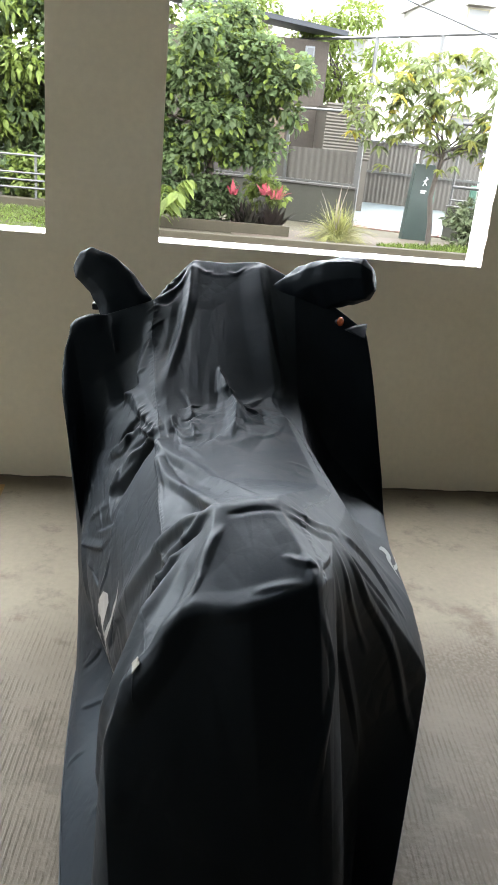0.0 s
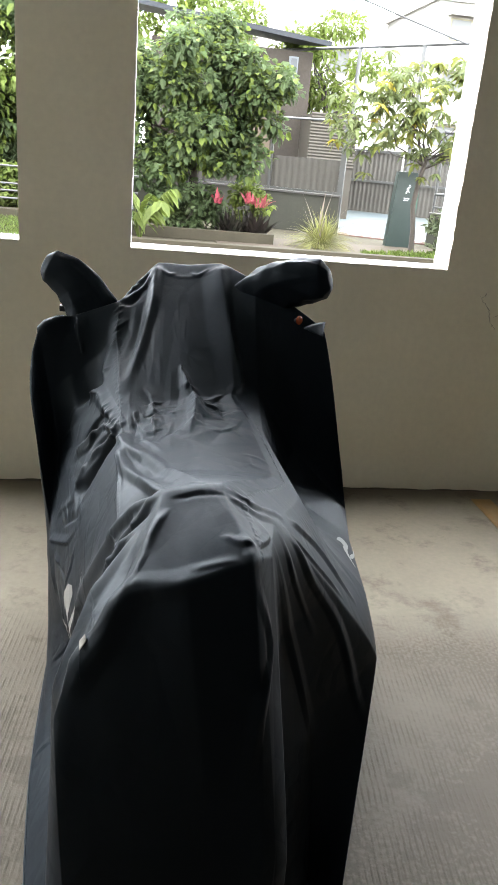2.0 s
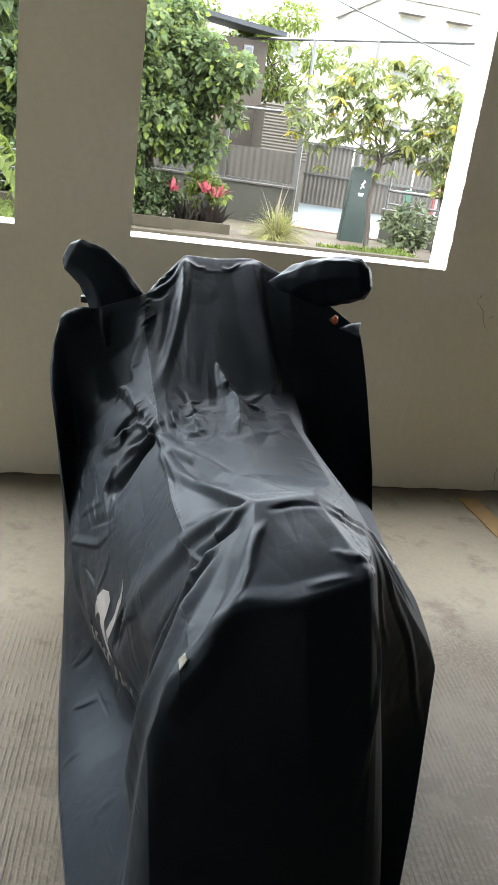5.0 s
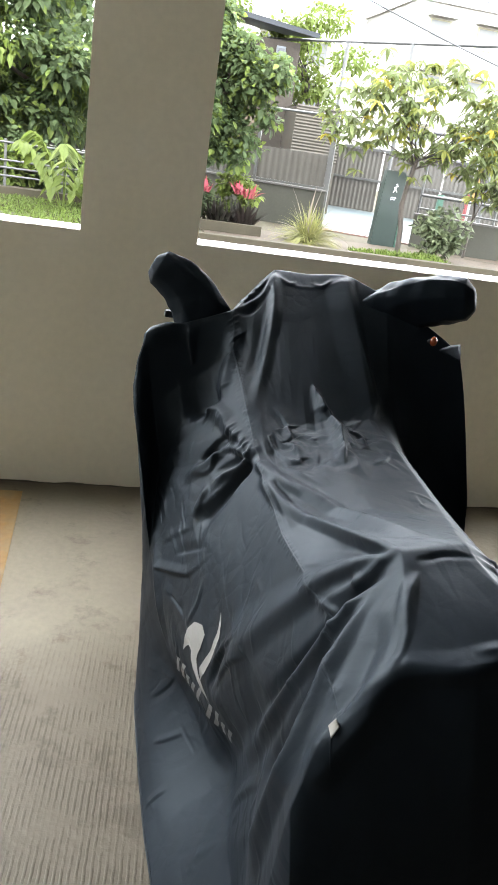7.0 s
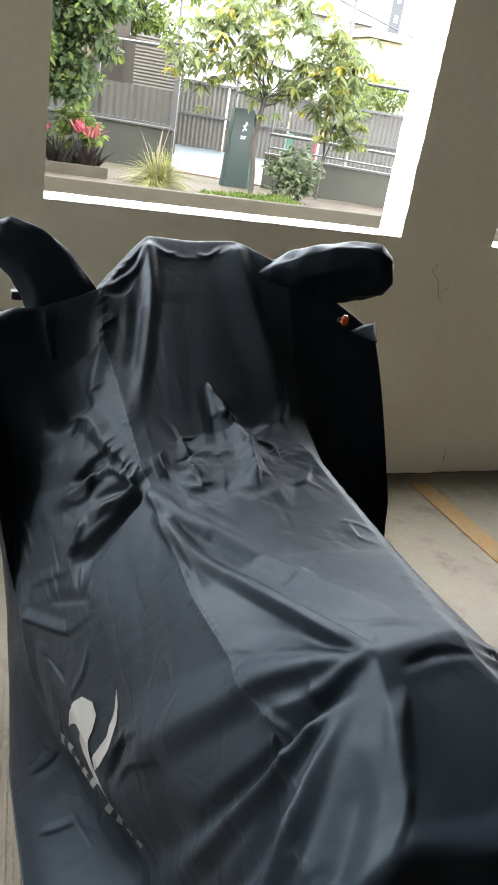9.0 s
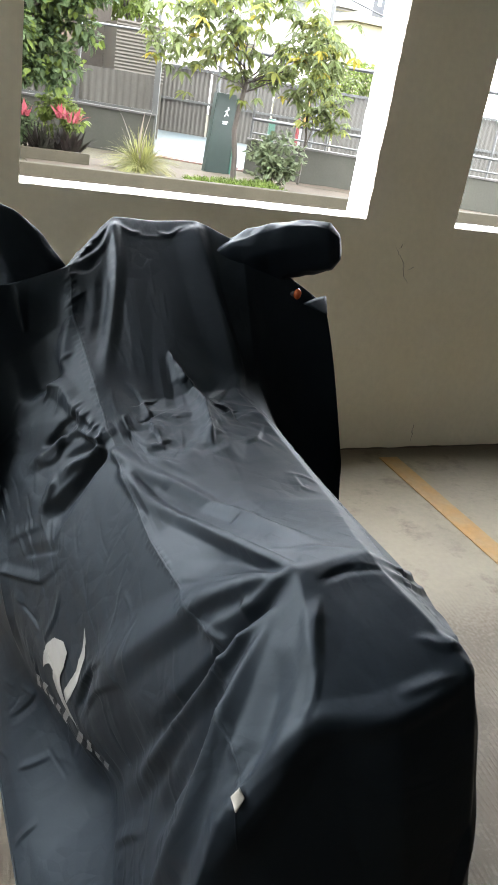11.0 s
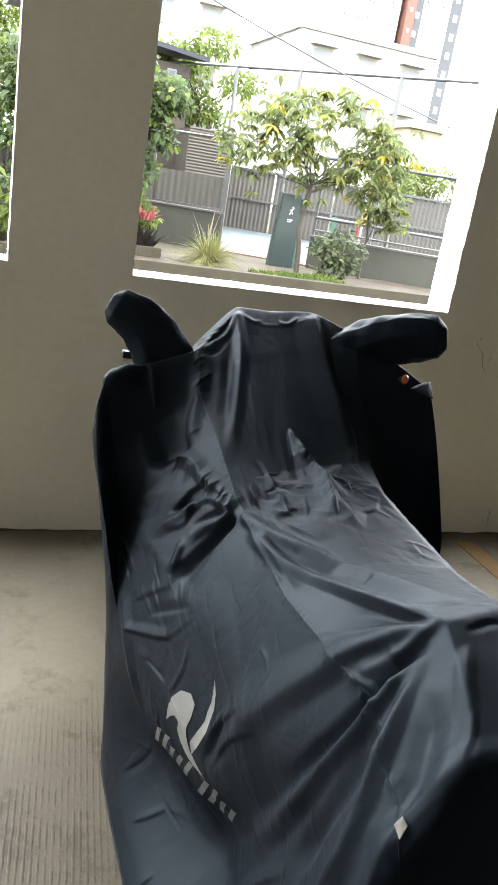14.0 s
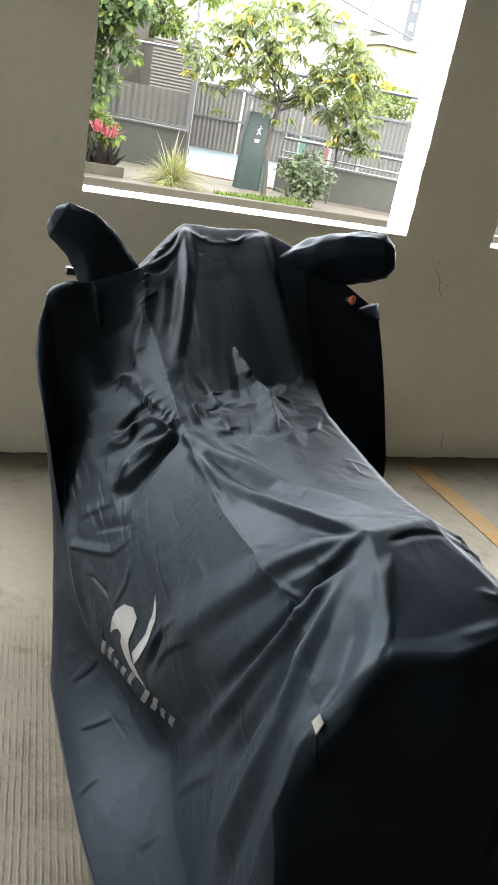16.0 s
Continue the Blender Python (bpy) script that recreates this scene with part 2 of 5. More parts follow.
def creases(m, sets):
    """Fine flat-sided creases, as in packed nylon: facets that fall away from bent cell edges, in patches."""
    n, l = m.node_tree.nodes, m.node_tree.links
    tc = next(x for x in n if x.bl_idname == "ShaderNodeTexCoord")
    last = next(x for x in n if x.bl_idname == "ShaderNodeBump")
    bend = n.new("ShaderNodeTexNoise")
    bend.inputs["Scale"].default_value, bend.inputs["Detail"].default_value = 4.0, 1
    l.new(tc.outputs["Object"], bend.inputs["Vector"])
    shift = n.new("ShaderNodeVectorMath")
    shift.operation = 'MULTIPLY_ADD'
    shift.inputs[1].default_value = (0.12, 0.12, 0.12)
    l.new(bend.outputs["Color"], shift.inputs[0]), l.new(tc.outputs["Object"], shift.inputs[2])
    for scale, deep in sets:
        cell = n.new("ShaderNodeTexVoronoi")
        cell.feature = 'DISTANCE_TO_EDGE'
        cell.inputs["Scale"].default_value = scale
        l.new(shift.outputs[0], cell.inputs["Vector"])
        spot = n.new("ShaderNodeTexNoise")
        spot.inputs["Scale"].default_value, spot.inputs["Detail"].default_value = scale * 0.35, 1
        l.new(tc.outputs["Object"], spot.inputs["Vector"])
        cut = n.new("ShaderNodeMapRange")
        cut.inputs["From Min"].default_value, cut.inputs["From Max"].default_value = 0.42, 0.62
        l.new(spot.outputs["Fac"], cut.inputs["Value"])
        mul = n.new("ShaderNodeMath")
        mul.operation = 'MULTIPLY'
        l.new(cell.outputs["Distance"], mul.inputs[0]), l.new(cut.outputs[0], mul.inputs[1])
        b = n.new("ShaderNodeBump")
        b.inputs["Strength"].default_value, b.inputs["Distance"].default_value = 1.0, deep
        l.new(mul.outputs[0], b.inputs["Height"]), l.new(last.outputs[0], b.inputs["Normal"])
        last = b
    l.new(last.outputs[0], n["Principled BSDF"].inputs["Normal"])


creases(CLOTH, ((9.0, 0.004), (22.0, 0.002)))
CLOTH.node_tree.nodes["Principled BSDF"].inputs["Specular Tint"].default_value = (0.75, 0.90, 0.98, 1)
WORDS = mat("dull_silver_print", (0.17, 0.17, 0.165), 0.45, vary=0.15, grain=150, bump=0.1, dist=0.001)
DARKFRAME = mat("dark_window_frame", (0.05, 0.055, 0.06), 0.6, vary=0.15)
PRINT = mat("silver_print", (0.215, 0.212, 0.20), 0.4, vary=0.12, grain=150, bump=0.1, dist=0.001)
TAGWHITE = mat("woven_white", (0.24, 0.225, 0.19), 0.7, vary=0.1, grain=200, bump=0.2, dist=0.001)
ORANGE = mat("orange_lens", (0.42, 0.08, 0.02), 0.25, vary=0.1, coat=0.5)
BLACKP = mat("black_plastic", (0.015, 0.015, 0.016), 0.5, vary=0.2)
EARTH = mat("earth", (0.032, 0.026, 0.019), 0.95, vary=0.4, grain=25, blot=0.8, bump=0.6, dist=0.02, tint=(0.040, 0.038, 0.024), spec=0.1)
PAVING = mat("pale_paving", (0.046, 0.036, 0.026), 0.85, vary=0.3, grain=20, blot=1.5, bump=0.4, dist=0.01, spec=0.12)
KERB = mat("kerb_concrete", (0.026, 0.022, 0.014), 0.8, vary=0.25, grain=25, blot=2.5, bump=0.3, dist=0.005, spec=0.12)
DARKWALL = mat("dark_grey_render", (0.034, 0.033, 0.026), 0.8, vary=0.2, grain=25, blot=1.2, bump=0.3, dist=0.005, spec=0.15)
COPING = mat("coping", (0.057, 0.054, 0.050), 0.75, vary=0.15, spec=0.15)
SHEET = mat("grey_sheet_metal", (0.050, 0.046, 0.039), 0.5, metal=0.2, vary=0.15, grain=15, blot=1.0, bump=0.05, spec=0.2)
STEEL = mat("painted_steel", (0.042, 0.042, 0.040), 0.45, metal=0.3, vary=0.1, bump=0.05)
WIRE = mat("galvanised_wire", (0.042, 0.042, 0.040), 0.5, metal=0.5, vary=0.1)
MORTAR = mat("dirty_mortar", (0.075, 0.064, 0.047), 0.9, vary=0.4, grain=60, blot=5, bump=0.5, dist=0.004, tint=(0.045, 0.038, 0.027))
TOTEM = mat("dark_green_sign_paint", (0.018, 0.027, 0.023), 0.4, vary=0.15, grain=10, blot=1.0, bump=0.05, spec=0.25)
CRACK = mat("dark_crack", (0.36, 0.33, 0.28), 0.9, vary=0.3, grain=60)
WHITESIGN = mat("sign_white", (0.448, 0.448, 0.448), 0.5, vary=0.03)
COURT = mat("court_blue", (0.030, 0.040, 0.046), 0.7, vary=0.12, grain=8, blot=0.7, bump=0.1, tint=(0.042, 0.048, 0.042), spec=0.2)
COURTRED = mat("court_edge_red", (0.091, 0.048, 0.036), 0.75, vary=0.15)
BARK = mat("bark", (0.026, 0.019, 0.013), 0.9, vary=0.4, grain=40, blot=8, bump=0.7, dist=0.01)
LEAF = leaf_mat("dark_green_leaf", (0.048, 0.071, 0.032), (0.060, 0.080, 0.032), gain=0.58)
LEAFY = leaf_mat("yellow_green_leaf", (0.082, 0.103, 0.029), (0.112, 0.112, 0.023), gain=0.65)
LEAFT = leaf_mat("mid_green_leaf", (0.056, 0.072, 0.026), (0.072, 0.084, 0.030), gain=0.5)
LEAFYY = leaf_mat("yellowed_leaf", (0.170, 0.140, 0.020), (0.140, 0.120, 0.018), gain=0.55)
LEAFB = leaf_mat("bright_green_leaf", (0.064, 0.087, 0.018), (0.077, 0.100, 0.020), gain=0.5)
LEAFG = leaf_mat("grey_green_leaf", (0.053, 0.067, 0.034), (0.069, 0.081, 0.043))
LEAFR = leaf_mat("crimson_leaf", (0.224, 0.035, 0.053), (0.108, 0.030, 0.029))
LEAFD = leaf_mat("purple_leaf", (0.012, 0.006, 0.007), (0.010, 0.012, 0.006))
STRAW = leaf_mat("straw_grass", (0.146, 0.138, 0.048), (0.110, 0.118, 0.034))
PLUME = leaf_mat("grass_plume", (0.121, 0.105, 0.085), (0.101, 0.085, 0.067))
GRASS = leaf_mat("lawn_grass", (0.041, 0.061, 0.010), (0.057, 0.077, 0.013))
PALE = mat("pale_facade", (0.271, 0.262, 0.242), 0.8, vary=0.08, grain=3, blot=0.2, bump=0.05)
GREYF = mat("grey_facade", (0.031, 0.032, 0.034), 0.8, vary=0.1, grain=3, blot=0.2, bump=0.05)
REDF = mat("terracotta_facade", (0.086, 0.032, 0.019), 0.8, vary=0.1, grain=3, blot=0.2, bump=0.05)
YELF = mat("cream_facade", (0.174, 0.159, 0.093), 0.8, vary=0.1, grain=3, blot=0.2, bump=0.05)
OLDWALL = mat("old_brown_wall", (0.023, 0.019, 0.016), 0.9, vary=0.35, grain=12, blot=1.3, bump=0.5, dist=0.02, tint=(0.031, 0.026, 0.020), spec=0.15)
OLDPALE = mat("old_cream_wall", (0.066, 0.055, 0.040), 0.9, vary=0.35, grain=12, blot=1.3, bump=0.4, dist=0.02, tint=(0.066, 0.050, 0.036), spec=0.15)
ROOFS = mat("dark_roof_sheet", (0.016, 0.018, 0.021), 0.6, vary=0.25, spec=0.2)
CORR = mat("rusty_corrugated", (0.036, 0.033, 0.027), 0.6, metal=0.2, vary=0.3, grain=15, blot=2.0, bump=0.1, tint=(0.040, 0.034, 0.026), spec=0.15)
# far panes: reflected sky and distance haze are put into the paler base colour
HAZEPANE = mat("haze_paled_glass", (0.068, 0.069, 0.066), 0.5, vary=0.15, grain=1, blot=0.3, bump=0.0)
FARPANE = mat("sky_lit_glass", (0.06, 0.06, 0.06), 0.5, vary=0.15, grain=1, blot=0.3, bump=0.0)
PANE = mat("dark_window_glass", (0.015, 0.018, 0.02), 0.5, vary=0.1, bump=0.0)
CABLE = mat("black_cable", (0.02, 0.02, 0.02), 0.6, vary=0.1)
GREENP = mat("green_paint", (0.010, 0.057, 0.034), 0.5, vary=0.1)
REDP = mat("red_paint", (0.111, 0.010, 0.010), 0.5, vary=0.1)
YELP = mat("yellow_plastic", (0.161, 0.091, 0.010), 0.5, vary=0.1)
WHITEP = mat("white_plastic", (0.151, 0.151, 0.149), 0.5, vary=0.05)


# ---- the parking hall ----
PITCH, WIDE, SILL, HEAD, THICK = 1.755, 1.325, 1.02, 2.55, 0.168
X0, X1, Y0, TOP = -7.9, 5.2, -7.0, 3.0
OPEN = [k * PITCH for k in range(-4, 3)]


def wall_with_openings(name, label, xs, zs, is_open, y0, y1, wall_mat, reveal_mat):
    """A thick wall in the x-z plane with square openings through it; the reveals are painted differently."""
    bm = bmesh.new()
    for i in range(len(xs) - 1):
        for k in range(len(zs) - 1):
            if is_open(i, k):
                continue
            a, b, c, d = xs[i], xs[i + 1], zs[k], zs[k + 1]

            def quad(*p, reveal=0):
                face = bm.faces.new([bm.verts.new(q) for q in p])
                face.material_index = reveal
            quad((a, y0, c), (b, y0, c), (b, y0, d), (a, y0, d))
            quad((a, y1, d), (b, y1, d), (b, y1, c), (a, y1, c))
            for di, dk, p in ((-1, 0, ((a, y1, c), (a, y0, c), (a, y0, d), (a, y1, d))), (1, 0, ((b, y0, c), (b, y1, c), (b, y1, d), (b, y0, d))),
                              (0, -1, ((a, y0, c), (a, y1, c), (b, y1, c), (b, y0, c))), (0, 1, ((a, y0, d), (b, y0, d), (b, y1, d), (a, y1, d)))):
                ii, kk = i + di, k + dk
                out = not (0 <= ii < len(xs) - 1 and 0 <= kk < len(zs) - 1)
                if out or is_open(ii, kk):
                    quad(*p, reveal=0 if out else 1)
    bmesh.ops.remove_doubles(bm, verts=bm.verts[:], dist=1e-4)
    edges = [e for e in bm.edges if len(e.link_faces) == 2 and e.calc_face_angle(0) > 0.5 and {f.material_index for f in e.link_faces} == {0, 1}]
    bmesh.ops.subdivide_edges(bm, edges=edges, cuts=60, use_grid_fill=False)
    loose = [v for e in bm.edges if len(e.link_faces) == 2 and {f.material_index for f in e.link_faces} == {0, 1} for v in e.verts]
    for v in set(loose):
        v.co += Vector((noise.noise(v.co * 17), 0, noise.noise(v.co * 17 + Vector((5, 0, 0))))) * 0.0012 + Vector((noise.noise(v.co * 60), 0, noise.noise(v.co * 60 + Vector((9, 0, 0))))) * (0.004 if abs(v.co.x - WIDE) < 0.02 else 0.0015)
    bmesh.ops.triangulate(bm, faces=bm.faces[:])
    ob = part(name, bm, wall_mat)
    ob.data.materials.append(reveal_mat)
    return tagged(ob, label, "wall", kind="structure")


xs = [X0 - 0.2] + sorted(v for k in OPEN for v in (k, k + WIDE)) + [X1 + 0.2]
wall_with_openings("wall_north", "grey painted plaster wall with square unglazed openings", xs, [-0.6, SILL, HEAD, TOP],
                   lambda i, k: k == 1 and i % 2 == 1, 0.0, THICK, WALL, REVEAL)

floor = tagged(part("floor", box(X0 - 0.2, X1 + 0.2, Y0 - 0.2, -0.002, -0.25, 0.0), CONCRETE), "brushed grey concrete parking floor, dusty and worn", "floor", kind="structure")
tagged(part("ceiling", box(X0 - 0.2, X1 + 0.2, Y0 - 0.2, THICK, TOP, TOP + 0.25), CEIL), "plain grey concrete ceiling slab", "ceiling", kind="structure")
# unseen south and east walls, darkened to keep bounced light off the cover's rear
tagged(part("wall_south", box(X0 - 0.2, X1 + 0.2, Y0 - 0.2, Y0, 0, TOP), DEEP), "plain unseen wall added to close the hall", "wall", kind="structure")
tagged(part("wall_east", box(X1, X1 + 0.2, Y0, -0.002, 0, TOP), DEEP), "plain unseen wall added to close the hall", "wall", kind="structure")
tagged(part("wall_west", box(X0 - 0.2, X0, Y0, -0.002, 0, TOP), HALL), "plain unseen wall added to close the hall", "wall", kind="structure")
for k in OPEN[:3]:
    daylight("window_daylight", k + WIDE / 2, 0.15, 1.79, (k + WIDE / 2, -4.0, 1.2), 1.28, 1.48, 7.0)

def joint():
    """A crumbling dark mortar bead along the foot of the wall."""
    v, f = [], []
    n = 700
    for i in range(n + 1):
        x = X0 + (X1 - X0) * i / n
        w = .005 + .009 * noise.noise(Vector((x * 3, 0, 0))) + .006 * noise.noise(Vector((x * 25, 3, 0)))
        h = .003 + .004 * noise.noise(Vector((x * 9, 7, 0)))
        v += [(x, -.003, max(h * 1.6, .002)), (x, -.003 - max(w, .003) * .5, max(h, .0015)), (x, -.003 - max(w, .003), .0005)]
    f = [(3 * i + k, 3 * i + k + 1, 3 * i + k + 4, 3 * i + k + 3) for i in range(n) for k in (0, 1)]
    tagged(mesh_part("wall_joint", v, f, MORTAR), "crumbling dark mortar at the foot of the wall", "mortar", kind="structure")


joint()
for x in (-0.68, 1.59):
    tagged(part("bay_line", box(x, x + 0.095, -5.2, -0.1, 0.0, 0.004), YELLOW), "worn yellow painted parking bay line", "floor marking", "bay lines", kind="structure")


def crack(points, width, seed):
    """A fine jagged crack in the plaster."""
    g = random.Random(seed)
    v, f = [], []
    fine = []
    for (x0, z0), (x1, z1) in zip(points, points[1:]):
        for k in range(9):
            fine.append((x0 + (x1 - x0) * k / 9 + g.uniform(-.004, .004), z0 + (z1 - z0) * k / 9 + g.uniform(-.003, .003)))
    for i, (x, z) in enumerate(fine):
        w = width * g.uniform(.3, 1.2) * (1 - abs(2 * i / len(fine) - 1) ** 3)
        v += [(x - w, -0.0015, z), (x + w, -0.0015, z + w * .4)]
    f = [(2 * i, 2 * i + 1, 2 * i + 3, 2 * i + 2) for i in range(len(fine) - 1)]
    tagged(mesh_part("wall_crack", v, f, CRACK), "fine dark crack in the grey plaster", "crack", kind="structure")


crack([(1.487, .926), (1.545, .86), (1.565, .80), (1.592, .772)], .0022, 1)
crack([(1.57, .83), (1.60, .845)], .003, 2)
crack([(1.81, .13), (1.812, .02)], .0025, 3)
crack([(1.50, .905), (1.53, .94)], .002, 4)


# ---- the covered motorcycle ----
# The cloth hangs over bars, tank, seat and tail: thirteen lengthwise lines from the left hem over the top
# to the right hem, each given at eleven stations from the front hem to the rear hem.
STATION_Y = np.array([-0.30, -0.42, -0.72, -1.02, -1.30, -1.47, -1.74, -2.066, -2.25, -2.33, -2.38])
CAGE = []


def line(x, z, dy):
    CAGE.append(np.stack([np.array(x), STATION_Y + np.array(dy), np.array(z)], -1))


line([0.0, -0.03, -0.07, -0.13, -0.185, -0.185, -0.178, -0.15, -0.09, -0.085, -0.065], [0.02, 0.02, 0.02, 0.02, 0.02, 0.02, 0.02, 0.02, 0.02, 0.02, 0.02], [0.1, 0.05, 0, 0.02, -0.02, 0, 0, 0.026, 0.05, 0.11, 0.14])
line([0, -0.04, -0.09, -0.175, -0.186, -0.135, -0.045, -0.055, -0.088, -0.085, -0.045], [0.02, 0.13, 0.26, 0.48, 0.19, 0.22, 0.2, 0.2, 0.2, 0.12, 0.02], [0.08, 0.04, 0, -0.01, 0.03, 0.0, 0.0, 0.02, 0.018, 0.045, 0.1])
line([0, -0.05, -0.12, -0.254, -0.182, -0.145, -0.078, -0.055, -0.08, -0.072, -0.02], [0.02, 0.25, 0.5, 0.8, 0.43, 0.4, 0.39, 0.39, 0.42, 0.24, 0.02], [0.05, 0.03, 0, -0.07, 0.04, 0.03, 0, 0.02, 0.012, 0.028, 0.06])
line([0, -0.06, -0.13, -0.228, -0.165, -0.1, -0.055, -0.04, -0.07, -0.05, 0.02], [0.02, 0.32, 0.7, 0.925, 0.62, 0.6, 0.56, 0.6, 0.62, 0.36, 0.02], [0.03, 0.02, 0, -0.04, 0.16, 0.07, 0.02, 0.03, 0.014, 0.012, 0.03])
line([0, -0.01, -0.02, -0.016, -0.008, 0.006, 0.004, 0.013, -0.03, -0.01, 0.06], [0.02, 0.42, 0.85, 1.008, 0.86, 0.79, 0.75, 0.77, 0.745, 0.43, 0.02], [0.01, 0.01, 0, -0.03, 0, 0.04, 0, 0.036, 0.035, 0.01, 0.01])
line([0.08, 0.08, 0.08, 0.085, 0.07, 0.05, 0.06, 0.08, 0.04, 0.09, 0.12], [0.02, 0.5, 0.94, 1.108, 0.828, 0.803, 0.785, 0.902, 0.843, 0.45, 0.02], [0, 0, 0, 0.03, -0.085, -0.015, 0, 0, 0.018, -0.01, -0.01])
line([0.17, 0.17, 0.17, 0.17, 0.158, 0.155, 0.165, 0.125, 0.11, 0.16, 0.17], [0.02, 0.5, 0.955, 1.112, 0.85, 0.842, 0.81, 0.911, 0.864, 0.45, 0.02], [0, 0, 0, 0.0, -0.095, -0.025, 0, 0, -0.02, -0.02, -0.02])
line([0.27, 0.27, 0.27, 0.254, 0.275, 0.285, 0.315, 0.17, 0.198, 0.24, 0.22], [0.02, 0.5, 0.94, 1.126, 0.857, 0.845, 0.8, 0.921, 0.89, 0.45, 0.02], [0, 0, 0, -0.035, -0.085, -0.015, 0, 0, -0.005, -0.02, -0.02])
line([0.33, 0.34, 0.36, 0.335, 0.34, 0.335, 0.372, 0.256, 0.24, 0.28, 0.27], [0.02, 0.42, 0.88, 1.1, 0.85, 0.8, 0.76, 0.868, 0.862, 0.42, 0.02], [0.01, 0.01, 0, -0.12, -0.03, -0.01, -0.01, -0.025, 0.06, 0, 0])
line([0.4, 0.46, 0.49, 0.512, 0.455, 0.4, 0.44, 0.4, 0.285, 0.3, 0.32], [0.02, 0.3, 0.72, 1.0, 0.68, 0.64, 0.66, 0.685, 0.66, 0.34, 0.02], [0.03, 0.02, 0, -0.23, 0.01, 0.02, -0.03, 0.066, 0.15, 0.19, 0.22])
line([0.42, 0.5, 0.57, 0.575, 0.608, 0.575, 0.533, 0.522, 0.37, 0.36, 0.37], [0.02, 0.25, 0.5, 0.67, 0.532, 0.535, 0.557, 0.503, 0.45, 0.22, 0.02], [0.05, 0.03, 0, -0.325, -0.035, -0.03, -0.06, 0.116, 0.2, 0.23, 0.25])
line([0.43, 0.5, 0.58, 0.64, 0.685, 0.64, 0.545, 0.48, 0.4, 0.39, 0.39], [0.02, 0.13, 0.25, 0.36, 0.26, 0.28, 0.28, 0.25, 0.23, 0.12, 0.02], [0.08, 0.04, 0, -0.26, 0.1, 0.05, -0.04, -0.004, 0.2, 0.24, 0.26])
line([0.43, 0.5, 0.57, 0.65, 0.7, 0.66, 0.55, 0.46, 0.41, 0.4, 0.4], [0.02, 0.02, 0.02, 0.02, 0.02, 0.02, 0.02, 0.02, 0.02, 0.02, 0.02], [0.1, 0.05, 0, -0.18, 0, 0, -0.04, -0.064, 0.18, 0.23, 0.26])
CAGE = np.array(CAGE)
# behind the left bar the cloth drops steeply before it swells over the tank
drop = (CAGE[:, 3] + CAGE[:, 4]) / 2
drop[1:3] = (-.184, -1.17, .32), (-.216, -1.2, .6)
drop[3:5] += np.array([[0, 0, -.02], [.0, .045, -.015]])
CAGE = np.insert(CAGE, 4, drop, axis=1)


def glide(knots, p, t):
    """Values along a line through knots with slopes that never overshoot (t: new positions, p: those of the knots)."""
    h = np.diff(p).reshape(-1, *[1] * (knots.ndim - 1))
    d = np.diff(knots, axis=0) / h
    m = np.zeros_like(knots)
    same = d[1:] * d[:-1] > 0
    m[1:-1] = np.where(same, 2 * d[1:] * d[:-1] / np.where(same, d[1:] + d[:-1], 1), 0) * 0.6 + 0.4 * (d[1:] + d[:-1]) / 2
    m[0], m[-1] = d[0], d[-1]
    i = np.clip(np.searchsorted(p, t, side="right") - 1, 0, len(p) - 2)
    s = ((t - p[i]) / (p[i + 1] - p[i])).reshape(-1, *[1] * (knots.ndim - 1))
    hh = h[i]
    return (2 * s**3 - 3 * s**2 + 1) * knots[i] + (s**3 - 2 * s**2 + s) * hh * m[i] + (3 * s**2 - 2 * s**3) * knots[i + 1] + (s**3 - s**2) * hh * m[i + 1]


NV, NU = 811, 901


def taut(knots, p, t, soft=0.35):
    """Cloth pulled tight from knot to knot, only a little rounded."""
    flat = np.stack([np.interp(t, p, c) for c in knots.reshape(len(knots), -1).T], -1).reshape(len(t), *knots.shape[1:])
    return (1 - soft) * flat + soft * glide(knots, p, t)


def blur(a, axis, times):
    """Softens the edges along one way of the cloth."""
    for _ in range(times):
        b = np.moveaxis(a, axis, 0).copy()
        b[1:-1] = (b[:-2] + 2 * b[1:-1] + b[2:]) / 4
        a = np.moveaxis(b, 0, axis)
    return a


rows = taut(np.swapaxes(CAGE, 0, 1), np.r_[0, .45, .9, 1.3, 1.5, 1.7, 1.9, 2.2, 2.55, 2.8, 3.2, 3.6] / 3.6, np.linspace(0, 1, NU))
shape = np.swapaxes(taut(np.swapaxes(rows, 0, 1), np.r_[0, .8, 1.6, 2.3, 3.0, 3.6, 4.1, 4.6, 5.2, 5.9, 6.7, 7.5, 8.3] / 8.3, np.linspace(0, 1, NV)), 0, 1)
shape = blur(blur(shape, 0, 2), 1, 2)


def normals(p):
    n = np.cross(np.gradient(p, axis=1), np.gradient(p, axis=0))
    return n / (np.linalg.norm(n, axis=-1, keepdims=True) + 1e-9)


OUT = -normals(shape)
UU, VV = np.meshgrid(np.linspace(0, 1, NU), np.linspace(0, 1, NV), indexing="ij")
# -- folds --
SOFT, CRISP = np.zeros((NU, NV)), np.zeros((NU, NV))


def on_cloth(u, v):
    return shape[int(round(min(max(u, 0), 1) * (NU - 1))), int(round(min(max(v, 0), 1) * (NV - 1)))]


